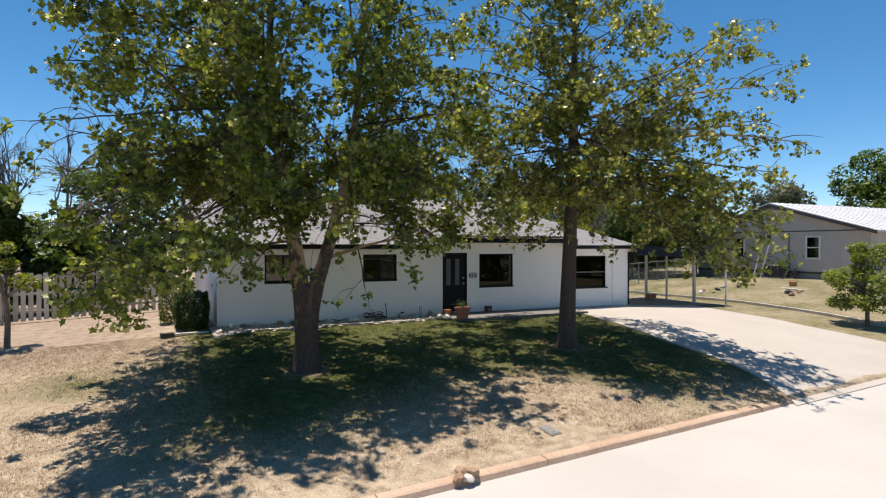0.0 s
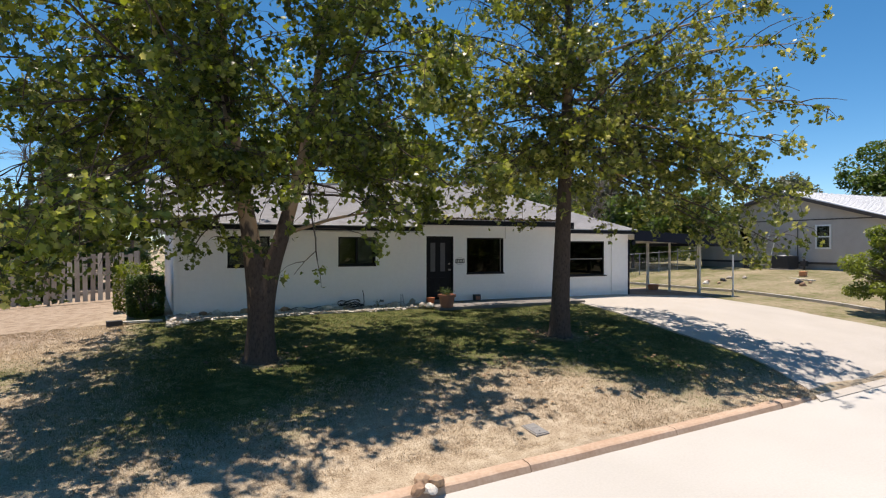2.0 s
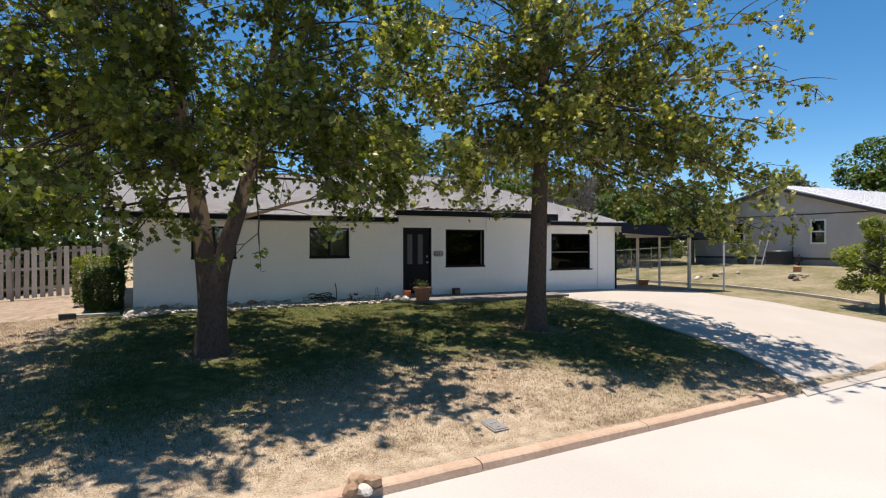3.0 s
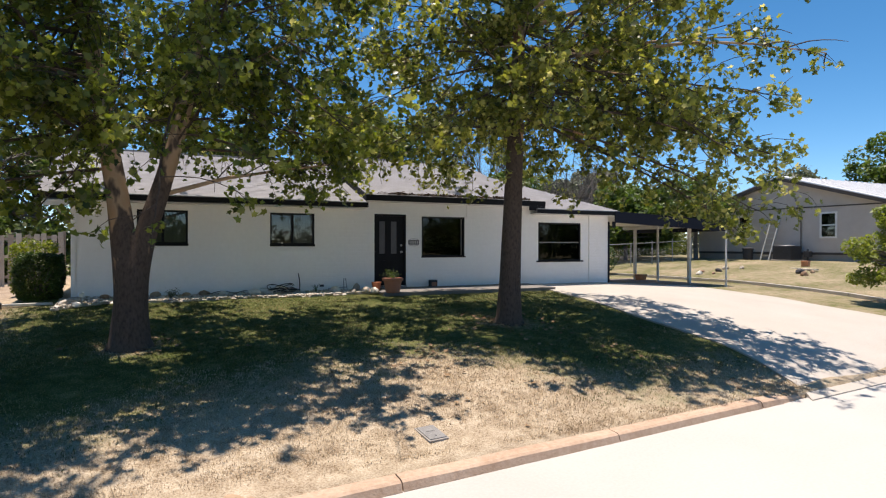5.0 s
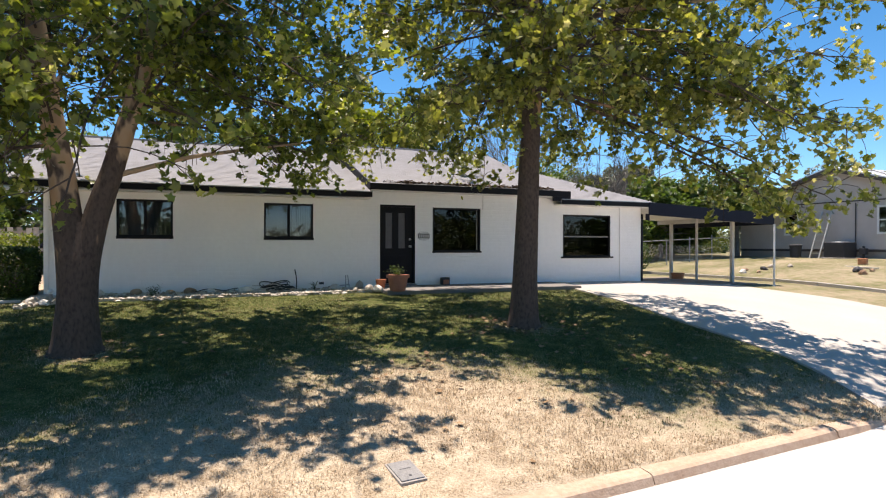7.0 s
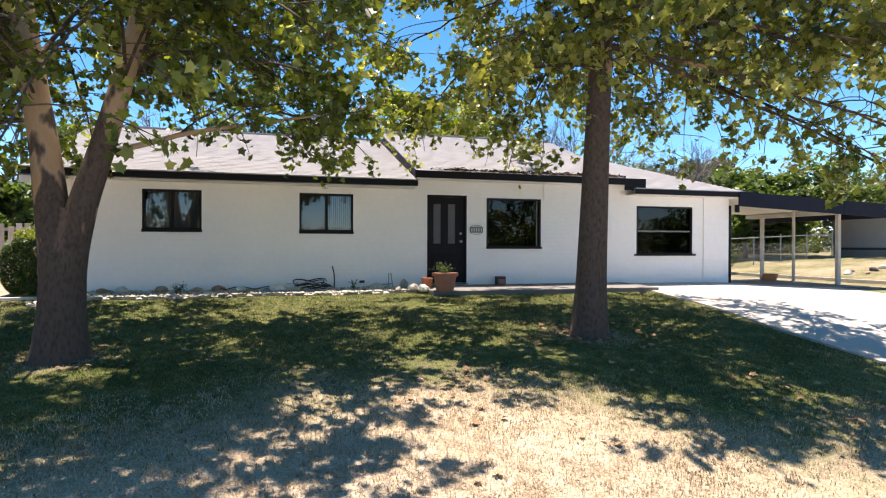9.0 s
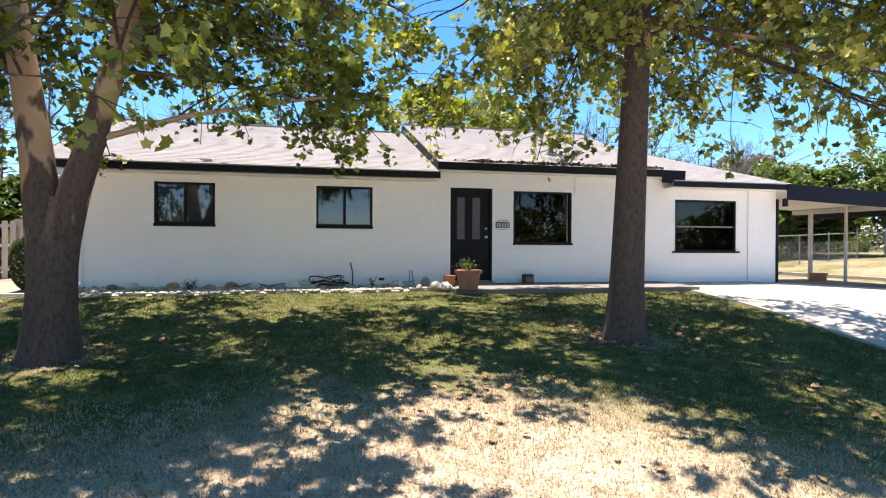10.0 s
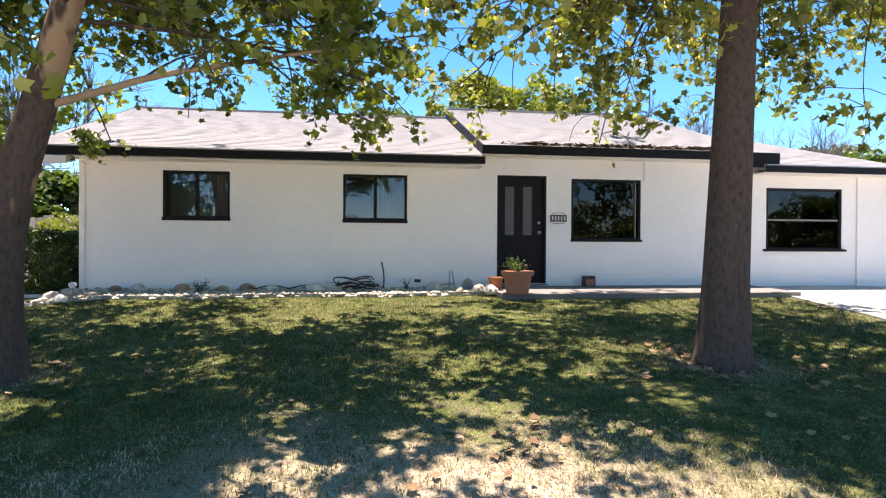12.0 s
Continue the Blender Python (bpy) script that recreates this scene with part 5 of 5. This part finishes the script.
for k, (x, y, s, m) in enumerate(((-7.4, -0.95, 0.16, ROCK), (-7.25, -0.6, 0.17, ROCK), (-6.9, -0.8, 0.13, ROCK), (-6.35, -0.3, 0.17, ROCK), (-5.65, -0.28, 0.15, ROCK_TAN), (-4.55, -0.3, 0.15, ROCK_TAN), (-4.1, -0.32, 0.14, ROCK), (-3.95, -0.5, 0.1, ROCK), (-4.95, -0.33, 0.12, ROCK_TAN),
                                  (-3.35, -0.4, 0.2, ROCK), (-3.0, -0.42, 0.15, ROCK), (-1.25, -0.45, 0.18, ROCK), (-1.55, -0.5, 0.1, ROCK), (-0.62, -0.3, 0.12, ROCK), (-0.5, -0.75, 0.2, ROCK), (-0.3, -0.95, 0.2, ROCK), (-0.85, -0.75, 0.12, ROCK), (-6.7, -0.35, 0.13, ROCK_TAN), (-7.15, -1.2, 0.13, ROCK))):
    rock("bed_rock", "tan fieldstone lying in the gravel bed" if m is ROCK_TAN else "white limestone rock lying in the gravel bed", (x, y, yard(x, y) + 0.04), (s * 0.85, s * 0.7, s * (1.2 if k == 13 else 0.6)), m, k + 200, "rocks in the bed")


def pebbles(name, label, count, seed, mat):
    """Loose stones strewn over the bed, each a small uneven lump."""
    rng = np.random.RandomState(seed)
    bm = bmesh.new()
    bmesh.ops.create_icosphere(bm, subdivisions=1, radius=1.0)
    bm.verts.ensure_lookup_table()
    base = np.array([vv.co[:] for vv in bm.verts])
    tri = np.array([[vv.index for vv in fc.verts] for fc in bm.faces])
    bm.free()
    V, F = [], []
    for k in range(count):
        x = rng.uniform(-7.6, -0.32)
        lo = -0.88 - 0.08 * math.sin(x * 2.1) - max(0, -6.6 - x) * 0.55
        y = rng.uniform(lo - 0.05, -0.06) if rng.uniform() < 0.5 else lo + abs(rng.normal()) * 0.14 - 0.04
        s = rng.uniform(0.010, 0.032) * (1.5 if rng.uniform() < 0.12 else 1)
        a = rng.uniform(0, 6.28)
        p = base * (1 + rng.uniform(-0.28, 0.28, (len(base), 1))) * np.array([s * rng.uniform(1, 1.6), s, s * 0.65])
        p = np.stack([p[:, 0] * math.cos(a) - p[:, 1] * math.sin(a), p[:, 0] * math.sin(a) + p[:, 1] * math.cos(a), p[:, 2]], 1)
        F.append(tri + len(V) * len(base))
        V.append(p + np.array([x, y, yard(x, y) + 0.05 + s * 0.25]))
    return tagged(raw_mesh(name, np.concatenate(V), np.concatenate(F), mat), label, "gravel", kind="stuff")


pebbles("loose_gravel", "loose pale stones strewn along the house wall", 1500, 21, material("loose_stone", (0.60, 0.55, 0.48), 0.95, col2=(0.32, 0.27, 0.21), scale=5, bump=0.3, island=0.6))


def hose_mesh(points, r, mat, name, parent):
    v, f, s = tube([(np.array(points), np.full(len(points), r), np.zeros(len(points)))], 6)
    return raw_mesh(name, v, f, mat, parent, True)


hose = thing("garden_hose", "black garden hose heaped in loose coils on the bed", "hose", (-2.75, -0.42, yard(-2.75, -0.42) + 0.06))
rngh = random.Random(6)
for k in range(9):
    cx, rx, ry, lift, ph = rngh.uniform(-0.22, 0.2), rngh.uniform(0.2, 0.42), rngh.uniform(0.1, 0.2), rngh.uniform(0.02, 0.07), rngh.uniform(0, 6)
    pts = [(cx + rx * math.cos(a + ph) + 0.03 * math.sin(3 * a), ry * math.sin(a + ph), 0.025 + 0.008 * k + lift * (1 + math.sin(2 * a + ph))) for a in np.linspace(0, 5.6, 34)]
    hose_mesh(pts, 0.012, POST if k % 4 == 2 else HOSE, "coil", hose)
hose_mesh([(-0.5 - 0.06 * i, 0.1 + 0.07 * math.sin(i * 0.5), 0.02 + 0.05 * abs(math.sin(i * 0.33))) for i in range(22)], 0.010, HOSE, "tail", hose)
riser = thing("riser_pipe", "thin black pipe standing by the wall", "pipe", (-2.16, -0.16, yard(-2.16, -0.16)))
hose_mesh([(0, 0, 0), (0.01, 0, 0.2), (0.0, 0, 0.36), (-0.03, 0, 0.5), (-0.035, 0, 0.53)], 0.014, HOSE, "tube", riser)
tap = thing("garden_tap", "old garden tap with thin stems by the wall", "tap", (-0.88, -0.12, yard(-0.88, -0.12)))
part("stem", add_cyl(bmesh.new(), (-0.05, 0, 0), (-0.05, 0, 0.36), 0.012, 0.012, 8), STEEL, tap)
part("stem", add_cyl(bmesh.new(), (0.05, 0, 0), (0.0, 0, 0.36), 0.012, 0.012, 8), STEEL, tap)
part("spout", add_cyl(bmesh.new(), (-0.5, -0.05, 0.09), (0.05, 0, 0.12), 0.014, 0.014, 8), STEEL, tap)
stake = thing("garden_light", "small white stake light in the bed", "garden light", (-7.1, -0.95, yard(-7.1, -0.95)))
part("stake", add_cyl(bmesh.new(), (0, 0, 0), (0, 0, 0.24), 0.014, 0.014, 8), STEEL, stake)
part("cap", add_lathe(bmesh.new(), [(0.03, 0.2), (0.06, 0.25), (0.055, 0.28), (0.02, 0.3)], 14), WHITE, stake)


def tuft_plant(name, label, at, height, spread, count, seed, mat):
    rng = np.random.RandomState(seed)
    ob = thing(name, label, "plant", at)
    wood, cs = [], []
    for k in range(7):
        p = grow((rng.normal() * spread * 0.2, rng.normal() * spread * 0.2, 0), rng.uniform(0, 360), rng.uniform(50, 85), height * rng.uniform(0.6, 1.05), 25, rng, 0.05)
        wood.append((p, np.linspace(0.006, 0.003, len(p)), np.zeros(len(p))))
        cs.append(p[rng.randint(1, len(p), count // 7)] + rng.normal(size=(count // 7, 3)) * spread * 0.28)
    v, f, s = tube(wood, 5)
    raw_mesh("stems", v, f, LEAF_HEDGE, ob, True)["kind"] = "stuff"
    leaf_cloud("leaves", np.concatenate(cs), rng.uniform(0.03, 0.06, sum(len(c) for c in cs)), mat, ob, rng, 0.3, False)["kind"] = "stuff"
    return ob


tuft_plant("bed_plant", "small flowering plant in the gravel bed", (-5.3, -0.5, yard(-5.3, -0.5) + 0.04), 0.24, 0.12, 160, 3, LEAF_GREY)
tuft_plant("weed", "thin dry weed by the wall", (-1.75, -0.3, yard(-1.75, -0.3) + 0.04), 0.22, 0.05, 40, 5, LEAF_GREY)

# ---- porch things ----
pz = -0.072
pot = thing("flower_pot", "large terracotta pot on the porch edge", "flower pot", (0.02, -1.42, pz - 0.008))
part("pot_wall", add_lathe(bmesh.new(), [(0.17, 0.0), (0.185, 0.02), (0.235, 0.30), (0.24, 0.315), (0.275, 0.32), (0.28, 0.385), (0.265, 0.39), (0.24, 0.385), (0.23, 0.35)], 32), TERRACOTTA, pot, smooth=False)
part("potting_soil", add_lathe(bmesh.new(), [(0.228, 0.335), (0.15, 0.352), (0.03, 0.358)], 20), material("dark_soil", (0.06, 0.045, 0.035), 0.95), pot)
tuft_plant("potted_plant", "leafy green plant growing in the terracotta pot", (0.0, -1.42, pz + 0.34), 0.27, 0.17, 330, 12, LEAF_FAR)
redpot = thing("small_red_pot", "small red pot tucked behind the terracotta one", "flower pot", (-0.2, -0.75, pz))
part("pot_wall", add_lathe(bmesh.new(), [(0.09, 0.0), (0.13, 0.22), (0.14, 0.24), (0.12, 0.24)], 20), RUSTY, redpot)
mat_ = thing("doormat", "dark grey doormat in front of the black door", "doormat", (0.62, -0.45, -0.055))
part("pile", boxed(-0.32, 0.32, -0.22, 0.22, 0.0, 0.02, 0.006), LID, mat_)
spk = thing("small_box", "small dark box with tan front on the porch", "box", (1.78, -0.13, -0.05))
part("case", boxed(-0.11, 0.11, -0.08, 0.08, 0, 0.2, 0.01), DARKBOX, spk)
part("front", boxed(-0.08, 0.08, -0.088, -0.081, 0.02, 0.14), TERRACOTTA, spk)
plaque = thing("number_plaque", "dark plaque with five pale bars beside the door", "plaque", (1.21, -0.02, 1.26))
part("board", boxed(-0.165, 0.165, 0.0, 0.018, -0.065, 0.065, 0.006), LETTER_BACK, plaque)
bm = bmesh.new()
for k in range(5):
    add_box(bm, -0.135 + k * 0.06, -0.105 + k * 0.06, -0.006, -0.001, -0.042, 0.042)
part("bars", bm, LETTER, plaque, "pale bars")["kind"] = "stuff"
v, f, s = tube([(np.array([(0.13 * math.cos(a), 0.006, 0.075 + 0.03 * math.sin(a)) for a in np.linspace(0, math.pi, 14)]), np.full(14, 0.006), np.zeros(14)),
                (np.array([(0.13 * math.cos(a), 0.006, -0.075 - 0.03 * math.sin(a)) for a in np.linspace(0, math.pi, 14)]), np.full(14, 0.006), np.zeros(14))], 6)
raw_mesh("scroll", v, f, LETTER_BACK, plaque, True)
vent = thing("crawl_vent", "small dark vent low in the white wall", "vent", (-1.52, -0.004, 0.06))
part("grille", boxed(-0.06, 0.06, -0.01, 0.003, -0.03, 0.03, 0.003), DARKBOX, vent)

part("conduit", add_cyl(bmesh.new(), (2.97, -0.02, 2.0), (2.97, -0.02, 2.42), 0.012, 0.012, 8), WHITE, house, "thin white conduit")
rng = np.random.RandomState(31)
n = 700
lx = np.concatenate([rng.normal(m, 0.35, n // 5) for m in (0.9, 1.9, 3.0, 3.9, 4.7)])
lx = lx[(lx > -0.2) & (lx < 5.2)]
ly = ME + 0.03 + np.abs(rng.normal(0, 0.10, len(lx)))
lz = MZ + (ly - ME) * (MR - MZ) / (RIDGE_Y - ME) + 0.02 + np.abs(rng.normal(0, 0.012, len(lx)))
litter = leaf_cloud("leaf_litter", np.stack([lx, ly, lz], 1), rng.uniform(0.05, 0.1, len(lx)), material("dead_leaves", (0.09, 0.06, 0.035), 0.9, col2=(0.04, 0.028, 0.018), island=0.6), None, rng, 0.5)
tagged(litter, "dark dead leaves caught along the roof edge", "leaf litter", kind="stuff")

fallen = []
for tx, ty, spread, num in ((RT[0], RT[1], 0.55, 150), (LT[0], LT[1], 0.6, 60), (-1.6, -7.2, 1.6, 70), (2.2, -8.0, 1.3, 60)):
    for _ in range(num):
        a, d = rng.uniform(0, 2 * math.pi), (0.32 if spread < 1 else 0.0) + abs(rng.normal()) * spread
        fx, fy = tx + d * math.cos(a), ty + d * math.sin(a)
        fallen.append((fx, fy, ground_z(fx, fy) + 0.03))
tagged(leaf_cloud("fallen_leaves", np.array(fallen), rng.uniform(0.05, 0.11, len(fallen)), material("tan_dead_leaves", (0.34, 0.22, 0.12), 0.9, col2=(0.15, 0.09, 0.05), island=0.6), None, rng, 0.7), "tan fallen leaves lying on the lawn", "leaf litter", kind="stuff")

# ---- lawn things ----
lid = thing("meter_lid", "grey meter box lid set in the dry grass", "meter lid", (-2.66, -9.79, yard(-2.66, -9.79)))
lid.matrix_world = pose(-2.66, -9.79, yard(-2.66, -9.79) + 0.02, 9, 0, 7)
part("plate", boxed(-0.115, 0.115, -0.165, 0.165, 0.0, 0.022, 0.008), LID, lid)
part("rim", boxed(-0.132, 0.132, -0.185, 0.185, -0.06, 0.010, 0.006), FOUNDATION, lid)
part("rib", boxed(-0.05, 0.06, 0.02, 0.036, 0.022, 0.026), LID, lid)
part("key_hole", add_cyl(bmesh.new(), (0.0, -0.1, 0.018), (0.0, -0.1, 0.0235), 0.014, 0.014, 10), DARKBOX, lid)
for k, (x, y, s) in enumerate(((-5.0, -10.30, 0.12), (-4.86, -10.42, 0.11), (-5.12, -10.45, 0.1), (-4.98, -10.5, 0.09))):
    rock("kerb_stone", "tan stone piled at the kerb", (x, street(x, y), -1.2 + (0.05 if k < 2 else 0.02)), (s, s * 0.9, s * 0.9), ROCK if k == 3 else ROCK_TAN, 300 + k, "stones at the kerb")
rock("lawn_stone", "small reddish stone lying in the lawn", (-1.9, -6.95, yard(-1.9, -6.95)), (0.055, 0.04, 0.04), ROCK_TAN, 310)

# ---- behind the carport ----
cl = thing("chainlink_fence", "galvanised chain-link fence behind the carport", "fence")
for k in range(9):
    xx = 10.2 + k * 1.55
    zz = ground_z(xx, 9.0)
    part("post", add_cyl(bmesh.new(), (xx, 9.0, zz - 0.1), (xx, 9.0, zz + 1.3), 0.028, 0.028, 8), STEEL, cl)
part("top_rail", add_cyl(bmesh.new(), (10.2, 9.0, ground_z(12, 9) + 1.28), (22.6, 9.0, ground_z(20, 9) + 1.28), 0.02, 0.02, 6), STEEL, cl)
wires = []
for k in range(110):
    xx = 10.2 + k * 0.112
    for d in (1, -1):
        wires.append((np.array([(xx, 9.0, -0.2), (xx + d * 0.6, 9.0, 0.45), (xx + d * 1.2, 9.0, 1.05)]), np.full(3, 0.0025), np.zeros(3)))
v, f, s = tube(wires, 4)
raw_mesh("wire_mesh", v, f, STEEL, cl)["kind"] = "stuff"
shrub("shrub", "dark round shrub by the chain-link fence", 14.2, 15.6, 7.4, 8.6, -0.1, 1.15, 2600, 14, LEAF_FAR, (0.07, 0.12), 0.25)
shrub("shrub", "green shrub behind the chain-link fence", 11.0, 13.4, 10.2, 12.0, -0.1, 1.9, 4200, 15, LEAF_FAR, (0.09, 0.16), 0.25)
shrub("shrub", "green shrub behind the chain-link fence", 16.5, 20.5, 12.5, 14.6, -0.1, 1.7, 5000, 16, LEAF_YEL, (0.09, 0.16), 0.25)
shrub("shrub", "tall green shrub at the back of the neighbouring lot", 26.5, 31.0, 18.5, 21.0, 0.2, 3.0, 6000, 18, LEAF_FAR, (0.14, 0.24), 0.3)
shrub("shrub", "tall green shrub at the back of the neighbouring lot", 31.5, 36.0, 21.0, 23.5, 0.2, 3.2, 6000, 19, LEAF_YEL, (0.14, 0.24), 0.3)
tub = thing("orange_planter", "low orange planter by the carport post", "planter", (13.15, 3.25, yard(13.15, 3.25) + 0.03))
part("tub", add_lathe(bmesh.new(), [(0.2, 0), (0.25, 0.22), (0.27, 0.24), (0.23, 0.24)], 18), ORANGE, tub)
drum = thing("wheeled_bin", "dark bin standing against the house under the carport", "bin", (8.85, 0.9, yard(8.85, 0.9) + 0.03))
part("body", add_prism(bmesh.new(), [(-0.22, 0), (0.22, 0), (0.27, 0.75), (-0.27, 0.75)], "y", -0.25, 0.25), DARKBOX, drum)
part("lid", boxed(-0.3, 0.3, -0.3, 0.28, 0.75, 0.81, 0.02), LEAF_YEL, drum, "yellow-green lid")

# ---- grass ----
def grass(name, label, count, seed, area, green, mat, height):
    """Short blades in tufts, where the turf is green or dry."""
    rng = np.random.RandomState(seed)
    x0, x1, y0, y1 = area
    p = np.stack([rng.uniform(x0, x1, count * 3), rng.uniform(y0, y1, count * 3)], 1)
    g = np.array([turf(a, b) + 0.35 * noise.noise((a * 0.9, b * 0.9, 3.0)) for a, b in p])
    ok = (rng.uniform(0.25, 0.75, len(g)) < g) == green
    ok &= p[:, 0] < np.array([drive_left(b) - 0.05 for b in p[:, 1]])
    p = p[ok][:count]
    z = np.array([ground_z(a, b) for a, b in p])
    n = len(p)
    k = 4
    ang, lean = rng.uniform(0, 2 * math.pi, (n, k)), rng.uniform(0.2, 1.1, (n, k))
    h = rng.uniform(0.6, 1.3, (n, k)) * height
    c = np.concatenate([p, z[:, None]], 1)[:, None, :] + np.concatenate([rng.normal(size=(n, k, 2)) * 0.025, np.zeros((n, k, 1))], 2)
    sd = np.stack([-np.sin(ang), np.cos(ang), np.zeros_like(ang)], -1) * 0.0045
    tip = np.stack([np.cos(ang) * np.sin(lean), np.sin(ang) * np.sin(lean), np.cos(lean)], -1) * h[..., None]
    v = np.stack([c - sd, c + sd, c + tip], 2).reshape(-1, 3)
    t = np.arange(n * k * 3).reshape(-1, 3)
    return tagged(raw_mesh(name, v, t, mat), label, "grass", kind="stuff")


grass("green_grass", "short green lawn grass in front of the house", 42000, 1, (-11, 5, -10.1, -0.9), True, GRASS, 0.036)
grass("dry_grass", "short bleached dry grass towards the street", 42000, 2, (-13, 4.4, -10.25, -0.5), False, STRAW, 0.035)
